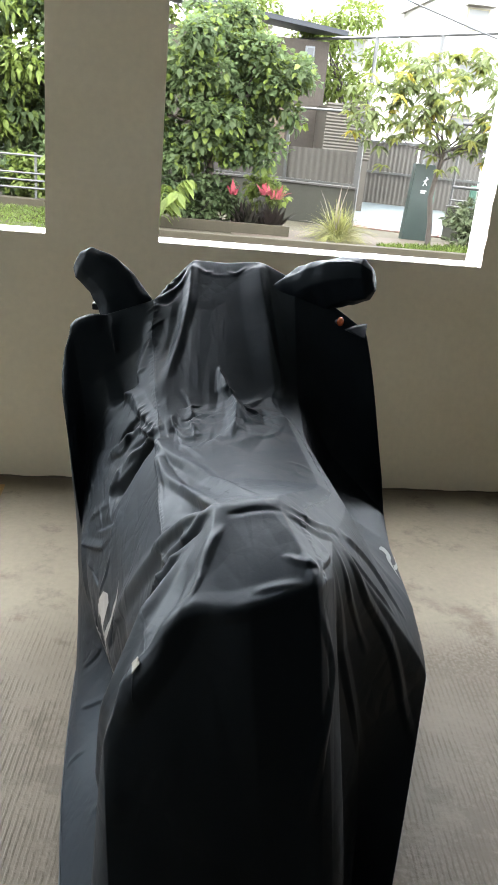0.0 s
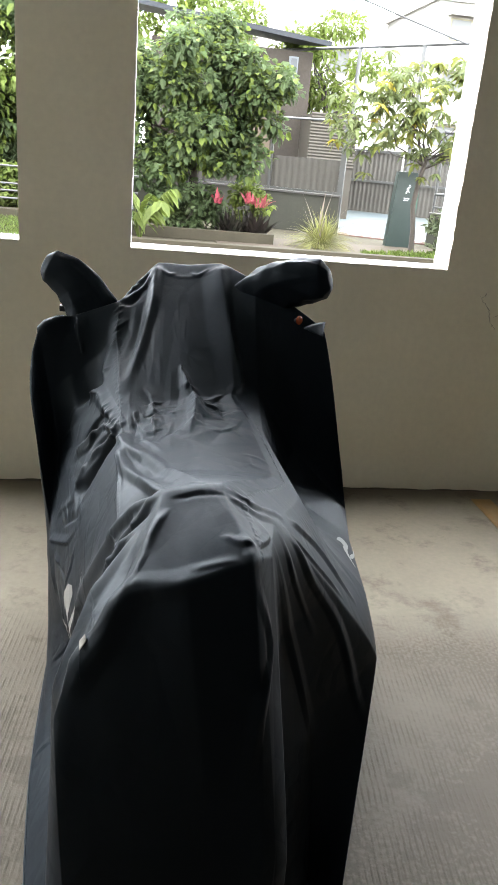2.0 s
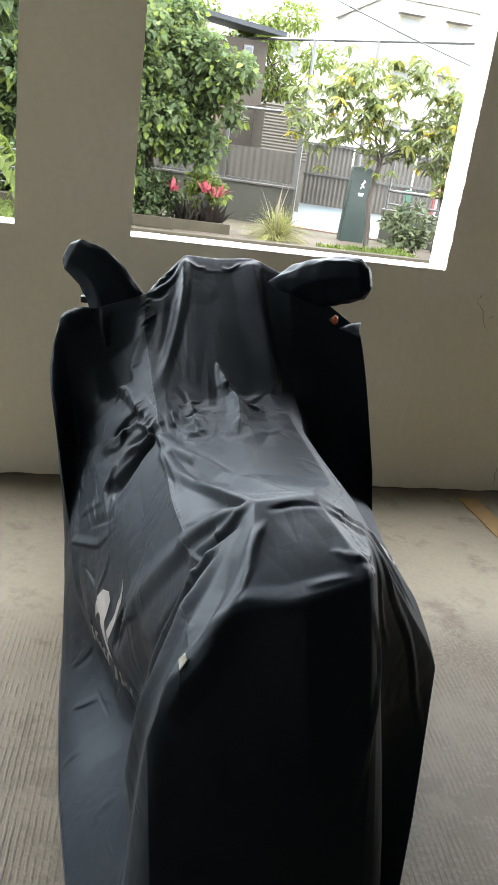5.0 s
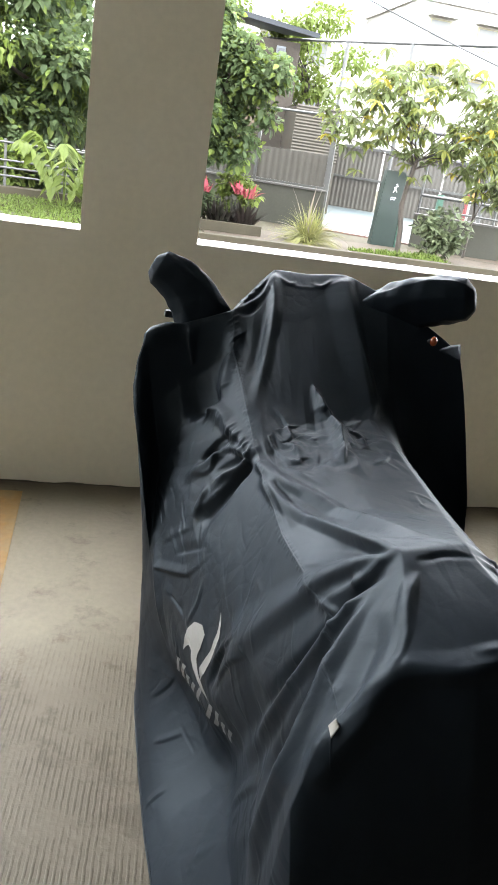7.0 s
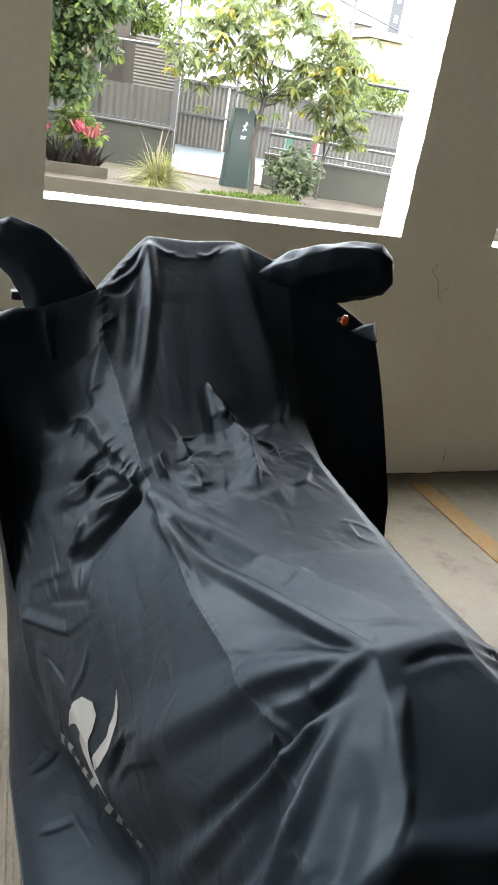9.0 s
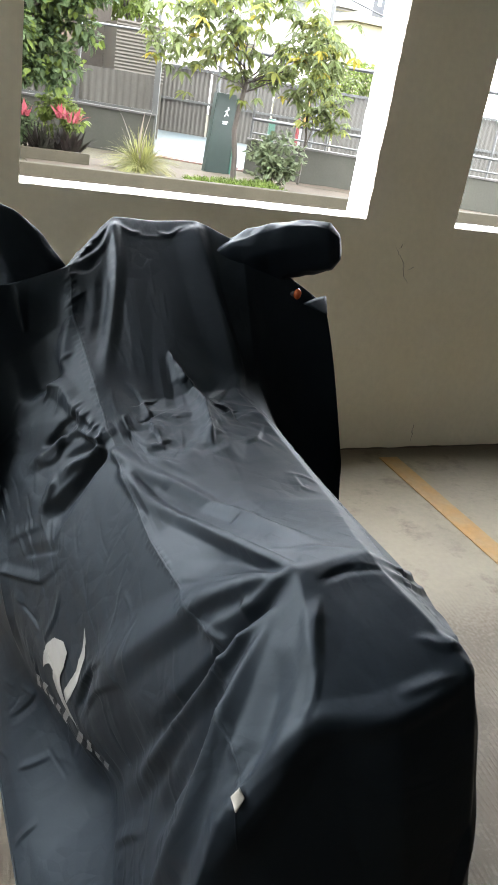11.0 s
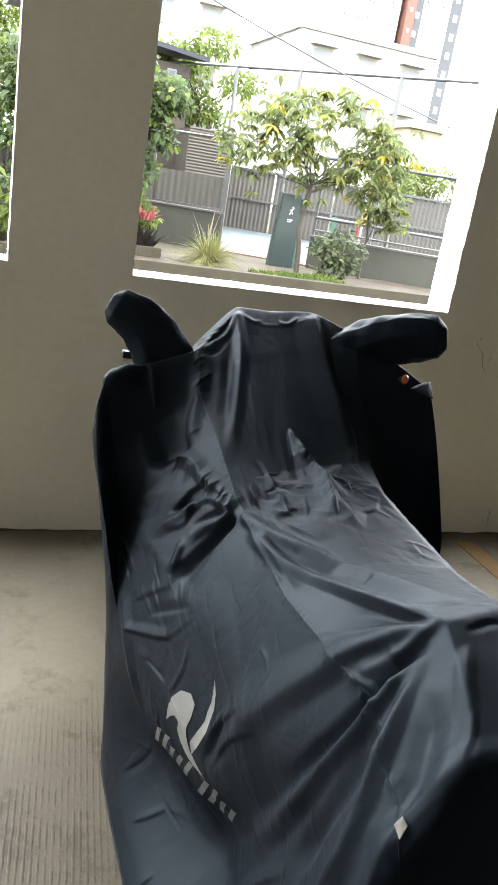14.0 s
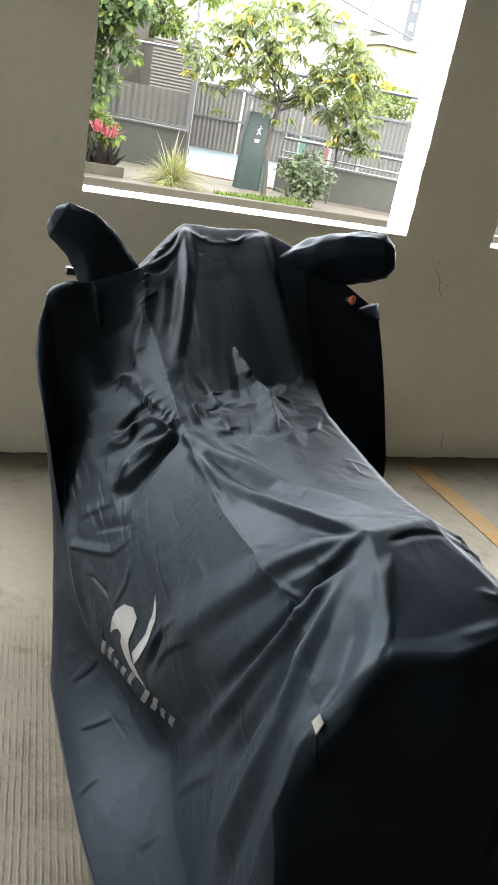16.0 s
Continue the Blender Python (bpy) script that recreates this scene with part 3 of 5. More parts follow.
def fold(layer, h, above, below, *pts, ends=(.25, .25), taper=(1, 1)):
    """A raised (or, with h below nought, sunken) fold along points given as shares of the cloth's length and girth.
    above and below: how far its two sides reach, in metres; ends: over which share of its length it rises and dies away;
    taper: how much narrower it is at its two ends."""
    pts = [np.array(p) for p in pts]
    m = max(above, below) * .5 + 0.01
    lo, hi = np.min(pts, 0) - m, np.max(pts, 0) + m
    i0, i1 = max(int(lo[0] * (NU - 1)), 0), min(int(hi[0] * (NU - 1)) + 2, NU)
    j0, j1 = max(int(lo[1] * (NV - 1)), 0), min(int(hi[1] * (NV - 1)) + 2, NV)
    q = shape[i0:i1, j0:j1]
    best, along, lower = np.full(q.shape[:2], 9.0), np.zeros(q.shape[:2]), np.zeros(q.shape[:2])
    knots = [on_cloth(*p) for p in pts]
    if len(knots) > 2:  # rounds the corners of the line
        fine = np.linspace(0, len(knots) - 1, 4 * len(knots) - 3)
        knots = list(glide(np.array(knots), np.arange(len(knots)), fine))
        pts = list(glide(np.array(pts), np.arange(len(pts)), fine))
    total = sum(np.linalg.norm(b - a) for a, b in zip(knots, knots[1:])) + 1e-6
    done = 0.0
    for a, b, pa in zip(knots, knots[1:], pts):
        d = b - a
        far = np.linalg.norm(d) + 1e-6
        t = np.clip(((q - a) @ d) / far**2, 0, 1)
        off = q - a - t[..., None] * d
        gap = np.linalg.norm(off, axis=-1)
        near = gap < best
        c = np.cross(d, OUT[min(int(pa[0] * (NU - 1)), NU - 1), min(int(pa[1] * (NV - 1)), NV - 1)])
        c = c if c @ np.array([0.3, -0.6, -1.0]) > 0 else -c
        c = c / (np.linalg.norm(c) + 1e-9)
        best, along = np.where(near, gap, best), np.where(near, (done + t * far) / total, along)
        lower = np.where(near, (off @ c) / (gap + 1e-4), lower)
        done += far
    rise = np.clip(along / (ends[0] + 1e-4), 0, 1) * np.clip((1 - along) / (ends[1] + 1e-4), 0, 1)
    side = np.clip(lower * 2 + .5, 0, 1)
    reach = (above + (below - above) * side) * (taper[0] + (taper[1] - taper[0]) * along)
    p = np.maximum(0, 1 - best / reach)
    if layer is SOFT:
        p = .5 * p + .5 * p * p * (3 - 2 * p)
    layer[i0:i1, j0:j1] += h * rise * p


# pull lines over tank and seat, gathered at the tank's front corner and at the seat's ridge
fold(SOFT, .016, .050, .030, (.539, .356), (.566, .393), (.592, .444), (.628, .465), (.669, .483), (.698, .521), ends=(.05,.3), taper=(.5,.7))
fold(SOFT, .015, .030, .030, (.554, .357), (.589, .384), (.618, .425), (.659, .430), (.687, .430), (.708, .436), ends=(.1,.1), taper=(.7,.4))
fold(SOFT, -.010, .030, .030, (.643, .383), (.667, .411), (.689, .421), (.707, .433), ends=(.3,.1), taper=(1.2,.4))
fold(SOFT, .008, .030, .030, (.662, .351), (.681, .380), (.697, .411), (.708, .435), ends=(.3,.05), taper=(1.2,.4))
fold(CRISP, .003, .014, .008, (.687, .449), (.694, .495), (.706, .539))
fold(CRISP, .003, .012, .007, (.559, .367), (.579, .375), (.617, .377))
fold(CRISP, .003, .010, .006, (.652, .363), (.678, .395), (.700, .423))
# the swollen flank: its crest, and the scalloped line under which the skirt flares out again
fold(SOFT, .016, .080, .050, (.709, .435), (.699, .407), (.686, .375), (.678, .354), (.662, .322), (.643, .280), (.611, .216), ends=(.15,.2), taper=(.3,1.2))
fold(SOFT, -.034, .110, .150, (.501, .158), (.524, .098), (.567, .088), (.601, .086), (.669, .215), (.698, .270), (.710, .320), (.718, .367), ends=(.2,.3))
# folds that fall from the seat's corner down the flank
fold(SOFT, .010, .025, .025, (.708, .428), (.706, .398), (.699, .372), (.689, .352), ends=(.1,.3), taper=(.3,1))
fold(SOFT, -.012, .030, .030, (.712, .418), (.712, .388), (.712, .367), (.701, .317), (.681, .254), ends=(.1,.3), taper=(.3,1))
fold(SOFT, .018, .030, .035, (.716, .411), (.719, .385), (.721, .363), (.709, .316), (.692, .261), (.648, .162), ends=(.1,.3), taper=(.4,1.2))
fold(SOFT, -.015, .030, .030, (.729, .372), (.730, .342), (.726, .302), (.717, .261), (.701, .214))
fold(SOFT, .020, .030, .040, (.716, .417), (.727, .393), (.733, .380), (.746, .359), (.751, .324), (.753, .283), (.741, .216), (.731, .172), ends=(.25,.2), taper=(.4,1.3))
fold(SOFT, -.012, .040, .040, (.737, .410), (.757, .393), (.772, .373), (.773, .332))
fold(SOFT, .010, .040, .030, (.769, .426), (.778, .420), (.788, .401), (.793, .370), (.789, .315), ends=(.3,.2))
fold(CRISP, .006, .020, .012, (.643, .088), (.687, .194), (.701, .215))
fold(CRISP, .006, .020, .012, (.679, .154), (.658, .058), (.664, .042))
fold(SOFT, .004, .060, .050, (.706, .426), (.709, .436), (.709, .488), (.709, .551), (.697, .594), ends=(.15,.15))
# the panel behind the seat's ridge
fold(CRISP, -.004, .006, .012, (.717, .454), (.714, .507), (.720, .563))
fold(CRISP, .006, .015, .010, (.711, .554), (.710, .595), (.684, .631))
fold(CRISP, .005, .015, .010, (.719, .556), (.721, .596), (.703, .628))
fold(CRISP, .005, .015, .012, (.756, .549), (.769, .565), (.778, .549))
fold(CRISP, .005, .030, .020, (.776, .324), (.783, .377), (.781, .426), (.779, .475), (.777, .514), (.778, .547), ends=(.1,.1))
# long thin folds over the rear right
fold(CRISP, .007, .016, .012, (.699, .627), (.719, .674), (.726, .742), (.732, .819), (.692, .869), ends=(.1,.3))
fold(CRISP, .007, .016, .012, (.679, .633), (.666, .690), (.676, .759), ends=(.1,.3))
fold(CRISP, .006, .016, .012, (.753, .610), (.767, .711), (.774, .830))
fold(CRISP, .006, .016, .012, (.784, .552), (.810, .590), (.837, .551), (.862, .536))
fold(CRISP, .004, .012, .007, (.729, .601), (.747, .616), (.768, .568))
fold(CRISP, .004, .012, .007, (.752, .532), (.762, .548), (.768, .568))
fold(CRISP, .003, .012, .008, (.694, .411), (.706, .393), (.724, .383))
fold(CRISP, .003, .012, .008, (.756, .438), (.769, .430), (.778, .418))
fold(CRISP, .003, .012, .008, (.769, .496), (.771, .515), (.774, .544))
fold(CRISP, .004, .010, .006, (.689, .358), (.712, .368), (.733, .363))
fold(CRISP, .005, .012, .008, (.699, .627), (.700, .653), (.697, .730))
fold(CRISP, .005, .012, .008, (.713, .625), (.739, .662), (.747, .736))
# gathers on the upper flank
fold(CRISP, .012, .030, .025, (.458, .314), (.467, .333), (.501, .344), (.533, .354), ends=(.2,.05))
fold(CRISP, .014, .025, .020, (.500, .285), (.506, .314), (.509, .336), (.533, .351), ends=(.2,.05), taper=(1.2,.4))
fold(CRISP, .016, .025, .020, (.520, .304), (.526, .324), (.536, .351), ends=(.25,.05), taper=(1.2,.4))
fold(CRISP, .009, .020, .015, (.526, .274), (.522, .293), (.520, .304))
fold(CRISP, -.012, .020, .020, (.499, .304), (.503, .326), (.516, .348))
fold(CRISP, -.012, .020, .020, (.520, .304), (.521, .324), (.532, .348))
fold(CRISP, -.025, .025, .050, (.529, .269), (.534, .304), (.536, .330), (.539, .352), ends=(.2,.1), taper=(1.2,.4))
fold(CRISP, .004, .024, .006, (.494, .218), (.531, .272))
fold(CRISP, -.006, .024, .006, (.518, .230), (.556, .277))
fold(CRISP, .004, .024, .006, (.494, .194), (.542, .235), (.561, .274))
fold(CRISP, -.005, .024, .006, (.520, .198), (.553, .204))
fold(CRISP, .008, .030, .030, (.481, .217), (.501, .181), (.521, .120))
fold(CRISP, -.008, .008, .020, (.603, .186), (.613, .243), (.616, .257))
fold(SOFT, -.030, .120, .030, (.448, .306), (.456, .328), (.454, .343))
# dash: upright folds from the two peaks
fold(SOFT, .012, .025, .020, (.364, .433), (.391, .431), (.424, .415), (.454, .391), (.488, .373), ends=(.05,.3))
fold(SOFT, -.008, .020, .020, (.389, .407), (.423, .393), (.444, .379))
fold(SOFT, .010, .030, .030, (.378, .364), (.426, .354), (.456, .338), (.468, .330))
fold(SOFT, .012, .060, .020, (.363, .554), (.394, .554), (.427, .558), (.460, .568), (.507, .544), ends=(.05,.3))
fold(SOFT, .013, .030, .050, (.446, .483), (.460, .494), (.504, .502), (.558, .493), ends=(.2,.4), taper=(.15,1.3))
fold(CRISP, .012, .007, .030, (.446, .483), (.460, .494), (.504, .502), (.558, .493), ends=(.08,.4), taper=(.15,1.3))
fold(SOFT, -.008, .070, .040, (.531, .359), (.541, .423), (.548, .463), (.532, .493), (.532, .521), (.534, .543), ends=(.1,.1))
fold(CRISP, -.005, .020, .015, (.447, .480), (.468, .480), (.510, .475))
# crumples where the tank meets the dash
fold(CRISP, .004, .018, .006, (.470, .418), (.492, .448), (.521, .475), ends=(.4,.5))
fold(CRISP, .004, .018, .006, (.493, .422), (.538, .458), (.549, .464), ends=(.4,.5))
fold(CRISP, -.002, .018, .006, (.530, .443), (.537, .462), ends=(.4,.5))
fold(CRISP, .004, .018, .006, (.544, .420), (.564, .447), (.581, .462), ends=(.4,.5))
fold(CRISP, .004, .018, .006, (.563, .451), (.544, .468), (.521, .475), ends=(.4,.5))
fold(CRISP, .004, .018, .006, (.504, .502), (.477, .535), ends=(.4,.5))
fold(CRISP, -.002, .018, .006, (.504, .502), (.543, .510), (.568, .502), ends=(.4,.5))
fold(CRISP, .004, .018, .006, (.533, .486), (.531, .507), (.556, .484), ends=(.4,.5))
fold(CRISP, -.002, .018, .006, (.511, .531), (.534, .552), ends=(.4,.5))
fold(CRISP, .004, .018, .006, (.554, .509), (.554, .528), (.534, .552), ends=(.4,.5))
fold(CRISP, -.001, .018, .006, (.568, .500), (.584, .499), (.597, .495), ends=(.4,.5))
fold(CRISP, -.001, .018, .006, (.592, .486), (.594, .499), ends=(.4,.5))
fold(CRISP, .004, .018, .006, (.461, .595), (.473, .548), (.508, .551), ends=(.4,.5))
fold(CRISP, .002, .018, .006, (.584, .539), (.600, .538), (.607, .554), ends=(.4,.5))
fold(CRISP, -.001, .018, .006, (.619, .551), (.679, .539), ends=(.4,.5))
# the shoulder under the left peak
fold(CRISP, .006, .012, .012, (.317, .389), (.364, .388), (.366, .423))
fold(CRISP, .006, .012, .012, (.367, .365), (.377, .406), (.368, .428))
fold(CRISP, -.006, .012, .012, (.364, .363), (.381, .384), (.380, .405))
fold(CRISP, .002, .010, .006, (.371, .435), (.376, .479), (.372, .533), (.366, .552))
fold(CRISP, .004, .012, .004, (.369, .440), (.374, .457), (.372, .472))
fold(CRISP, .004, .012, .004, (.371, .493), (.374, .510), (.368, .532))
fold(CRISP, .004, .014, .004, (.353, .384), (.368, .405), (.364, .426))
fold(CRISP, .004, .014, .004, (.337, .372), (.364, .379), (.366, .394))
# the lit spike fold and the rounded top of the left shoulder
fold(CRISP, .010, .008, .022, (.360, .319), (.384, .319), (.404, .320), ends=(.3,.1), taper=(1.4,.3))
fold(SOFT, .014, .040, .050, (.352, .278), (.363, .293), (.350, .307))
# crisp creases from the tank corner into the dash
fold(CRISP, .007, .030, .006, (.462, .417), (.470, .437), (.514, .451), ends=(.3,.2))
fold(CRISP, .005, .025, .005, (.502, .443), (.534, .452), (.551, .447), ends=(.2,.3))
fold(CRISP, .006, .030, .006, (.446, .484), (.463, .489), (.500, .505), ends=(.1,.3), taper=(.3,1.2))
fold(CRISP, .006, .020, .006, (.501, .507), (.510, .526), (.532, .528))
fold(CRISP, .006, .020, .006, (.508, .502), (.536, .500), (.560, .491))
fold(CRISP, .005, .020, .006, (.469, .544), (.493, .520), (.522, .499))
fold(CRISP, -.006, .006, .020, (.521, .405), (.541, .437), (.547, .454))
fold(CRISP, .005, .020, .005, (.403, .357), (.400, .372), (.398, .380))
fold(CRISP, .006, .030, .006, (.462, .325), (.471, .338), (.488, .342), ends=(.2,.2))
fold(CRISP, -.010, .006, .025, (.499, .305), (.497, .327), (.501, .344))
fold(CRISP, .008, .025, .006, (.506, .296), (.511, .312), (.501, .330), ends=(.2,.2))
# fine creases in the skirt and on the flank
fold(CRISP, .004, .020, .004, (.593, .001), (.592, .015), (.592, .033), ends=(.2,.3))
fold(CRISP, .004, .016, .004, (.550, .030), (.557, .044), (.564, .068))
fold(CRISP, -.004, .004, .020, (.516, .046), (.524, .068), (.530, .094))
fold(CRISP, .006, .020, .005, (.492, .193), (.526, .220), (.549, .239), ends=(.1,.3))
fold(CRISP, .005, .020, .005, (.514, .193), (.534, .203), (.549, .206))
fold(CRISP, .004, .016, .004, (.566, .256), (.567, .230), (.559, .199))
fold(CRISP, .005, .020, .006, (.600, .198), (.609, .233), (.632, .275))
fold(CRISP, .005, .020, .006, (.613, .200), (.626, .236), (.650, .272))
# narrow upright folds on the panel behind the ridge
fold(SOFT, .006, .030, .012, (.723, .457), (.740, .440), (.760, .435), ends=(.3,.4), taper=(.5,1.2))


def crumpled(amp, size, seed, lean=0.0, long=1.0):
    """Paper-like crumples: random heights on a warped lattice joined by flat triangles, so that the creases are sharp."""
    g = np.random.default_rng(seed)
    x, y = UU * 2.9, VV * 2.6
    x, y = (x * math.cos(lean) + y * math.sin(lean)) / (size * long), (y * math.cos(lean) - x * math.sin(lean)) / size
    for f in (.9, 1.7):
        a, b, c, d = g.uniform(0, 6.28, 4)
        x, y = x + .32 / f * np.sin(f * y + a) * np.sin(f * .7 * x + b), y + .32 / f * np.sin(f * x + c) * np.sin(f * .8 * y + d)
    x, y = x - x.min(), y - y.min()
    i, j = x.astype(int), y.astype(int)
    h = g.uniform(-1, 1, (i.max() + 2, j.max() + 2))
    flip = g.random((i.max() + 2, j.max() + 2)) < .5
    p, q, way = x - i, y - j, flip[i, j]
    p = np.where(way, 1 - p, p)
    a, b = np.where(way, h[i + 1, j], h[i, j]), np.where(way, h[i, j], h[i + 1, j])
    c, d = np.where(way, h[i + 1, j + 1], h[i, j + 1]), np.where(way, h[i, j + 1], h[i + 1, j + 1])
    return amp * np.where(p > q, a + p * (b - a) + q * (d - b), a + q * (c - a) + p * (d - c))


def patch(u, v, ru, rv):
    """One inside a round patch of the cloth, fading to nought outside it."""
    return np.clip(1.6 - np.hypot((UU - u) * 2.9 / ru, (VV - v) * 2.6 / rv) * 1.6, 0, 1)


def crinkles(n, u0, u1, v0, v1, long, w, h, lean):
    """Short fine creases scattered over a patch."""
    for _ in range(n):
        u, v, a, s = R.uniform(u0, u1), R.uniform(v0, v1), lean + R.gauss(0, .35), long * R.uniform(.4, 1.2)
        du, dv = math.cos(a) * s / 2.9 / 2, math.sin(a) * s / 2.6 / 2
        bend = R.uniform(-.25, .25)
        r = w * R.uniform(.6, 1.3)
        fold(CRISP, h * R.uniform(.3, 1.0) * R.choice((1, 1, -1)), r * 2, r, (u - du, v - dv), (u + dv * bend, v - du * bend), (u + du, v + dv))


CRISP += patch(.53, .485, .15, .30) * (crumpled(.0075, .050, 11, .4, 1.3) + crumpled(.0025, .022, 12, 1.1, 1.5))
CRISP += patch(.50, .29, .18, .16) * crumpled(.0075, .060, 13, .9, 1.5)
CRISP += patch(.62, .22, .45, .40) * (crumpled(.0035, .075, 16, 2.3, 2.4) + crumpled(.0015, .035, 15, 2.6, 2.0))
CRISP += patch(.72, .20, .35, .40) * crumpled(.0040, .090, 25, 1.9, 2.4)
CRISP += patch(.74, .49, .16, .34) * crumpled(.0025, .060, 20, .6, 1.6)
CRISP += patch(.64, .47, .35, .28) * crumpled(.0016, .080, 19, .5, 1.8)
CRISP += patch(.42, .30, .25, .26) * crumpled(.0040, .080, 24, .3, 1.8)
CRISP += patch(.85, .55, .40, .60) * crumpled(.0030, .120, 23, .1, 2.5)
CRISP += patch(.44, .48, .35, .36) * crumpled(.0014, .070, 18, .1, 2.4)
CRISP += patch(.62, .05, .70, .22) * crumpled(.0022, .120, 22, 1.0, 1.6)
CRISP += patch(.42, .17, .34, .26) * (crumpled(.0060, .085, 27, .8, 1.7) + crumpled(.0020, .04, 28, 1.4, 1.8))
crinkles(16, .50, .57, .39, .56, .06, .004, .003, 0.6)
crinkles(20, .45, .55, .22, .35, .07, .005, .003, 2.2)
crinkles(90, .54, .76, .06, .35, .13, .004, .0016, 2.3)
crinkles(16, .36, .50, .36, .58, .08, .005, .0012, 0.2)
crinkles(14, .57, .70, .40, .56, .07, .005, .0014, 1.2)
crinkles(14, .48, .75, .01, .10, .08, .005, .0020, 0.6)
# fine puckers along the two long seams, and across the gathered strip beside the tank
for k in range(110):
    u = .37 + .41 * k / 110
    for v in (.361, .585)[:1 if u < .53 else 2]:
        fold(CRISP, .0020 * R.uniform(.3, 1.2), .0055, .0055, (u, v - .007 * R.uniform(.4, 1.3)), (u + .002 * R.uniform(-1, 1), v + .007 * R.uniform(.4, 1.3)))
for k in range(22):
    u, v = .465 + .064 * (k + R.uniform(-.6, .6)) / 22, .331 + .024 * k / 22
    fold(CRISP, .0035 * R.uniform(.2, 1.2), .009, .004, (u - .004, v + .006 * R.uniform(.3, 1.2)), (u + .006 * R.uniform(.2, 1.6), v - .012 * R.uniform(.4, 1.6)))
ease = np.clip(np.minimum(VV, 1 - VV) * 60, 0.3, 1)
cloth = shape + OUT * ((blur(blur(SOFT, 0, 2), 1, 2) + CRISP) * ease)[..., None]
cloth[..., 2] = np.maximum(cloth[..., 2], 0.006)


cover = thing("motorcycle_cover", 0.17, -1.4, 0.0, "dark navy nylon dust cover draped over a parked motorcycle", "motorcycle cover")


def under(ob, parent):
    """Hangs a part that was built in world places under its thing."""
    ob.parent = parent
    ob.matrix_parent_inverse = Matrix.Translation(parent.location).inverted()
    return ob


def grid_faces(nu, nv):
    i = np.arange(nu * nv).reshape(nu, nv)
    return np.stack([i[:-1, :-1], i[:-1, 1:], i[1:, 1:], i[1:, :-1]], -1).reshape(-1, 4)


cloth_ob = mesh_part("draped_cloth", cloth.reshape(-1, 3).tolist(), grid_faces(NU, NV)[:, ::-1].tolist(), CLOTH, smooth=True)
under(cloth_ob, cover)


def pocket(root, bend, tip, r_root, r_bend, r_tip, flat, seed, label):
    """A sewn sleeve over a mirror: a flattened tube with crumpled cloth, closed and rounded at its tip."""
    a, b, c = (np.array(v, float) for v in (root, bend, tip))
    nu, nv = 70, 90
    pts = []
    axis_end = (c - b) / np.linalg.norm(c - b)
    c = c - axis_end * .02
    g = np.random.default_rng(seed)
    ph = g.uniform(0, 6.28, 8)
    for i in range(nu):
        s = i / (nu - 1)
        t = min(s / 0.74, 1.0)
        centre = (1 - t)**2 * a + 2 * t * (1 - t) * b + t * t * c
        ahead = 2 * (1 - t) * (b - a) + 2 * t * (c - b)
        ahead /= np.linalg.norm(ahead)
        side = np.cross(ahead, (0, 1, 0.12))
        side /= np.linalg.norm(side)
        deep = np.cross(side, ahead)
        r = np.interp(t, [0, 0.5, 1], [r_root, r_bend, r_tip])
        if s > 0.74:
            q = (s - 0.74) / 0.26
            centre = centre + axis_end * (r_tip * 0.62 + .02) * np.interp(q, (0, .45, .8, 1), (0, .62, .98, 1))
            r = r * np.interp(q, (0, .45, .8, 1), (1, .88, .45, 0)) + 1e-4
        for j in range(nv):
            w = 2 * np.pi * j / nv
            tri = np.abs(((w / 6.2832 * 5 + s * 2.3 + ph[1]) % 1) - .5) * 4 - 1
            trj = np.abs(((w / 6.2832 * 3 - s * 5.1 + ph[2]) % 1) - .5) * 4 - 1
            base = 1 - s if s < .5 else .5
            face = (w + .35 * s + ph[4]) % (6.2832 / 7) - 3.1416 / 7
            rr = r * (.4 + .6 * np.cos(3.1416 / 7) / np.cos(face) + .02) * (1 + .05 * tri * base + .035 * trj * base)
            cs, sn = np.cos(w), np.sin(w)
            pts.append(centre + side * rr * np.sign(cs) * abs(cs)**.8 + deep * rr * flat * np.sign(sn) * abs(sn)**.8)
    faces = [(i * nv + j, i * nv + (j + 1) % nv, (i + 1) * nv + (j + 1) % nv, (i + 1) * nv + j) for i in range(nu - 1) for j in range(nv)]
    return under(mesh_part("mirror_pocket", pts, faces, CLOTH, label=label, smooth=True), cover)


pocket((-0.06, -1.03, 0.87), (-0.085, -1.02, 1.02), (-0.195, -0.985, 1.072), 0.085, 0.070, 0.054, 0.42, 1, "sewn mirror pocket of crumpled navy nylon")
pocket((0.345, -1.10, 1.03), (0.385, -1.19, 1.105), (0.478, -1.255, 1.128), 0.080, 0.070, 0.058, 0.5, 2, "sewn mirror pocket of crumpled navy nylon")


def drape_point(u, v, lift=0.0):
    """A place on the finished cloth, lifted off it a little."""
    a, b = min(max(u, 0), .9999) * (NU - 1), min(max(v, 0), .9999) * (NV - 1)
    i, j = int(a), int(b)
    s, t = a - i, b - j
    p = (1 - s) * (1 - t) * cloth[i, j] + s * (1 - t) * cloth[i + 1, j] + (1 - s) * t * cloth[i, j + 1] + s * t * cloth[i + 1, j + 1]
    return p + OUT[i, j] * lift


def inside(p, poly):
    x, y = p
    hit = False
    for (x0, y0), (x1, y1) in zip(poly, poly[1:] + poly[:1]):
        if (y0 > y) != (y1 > y) and x < (x1 - x0) * (y - y0) / (y1 - y0) + x0:
            hit = not hit
    return hit


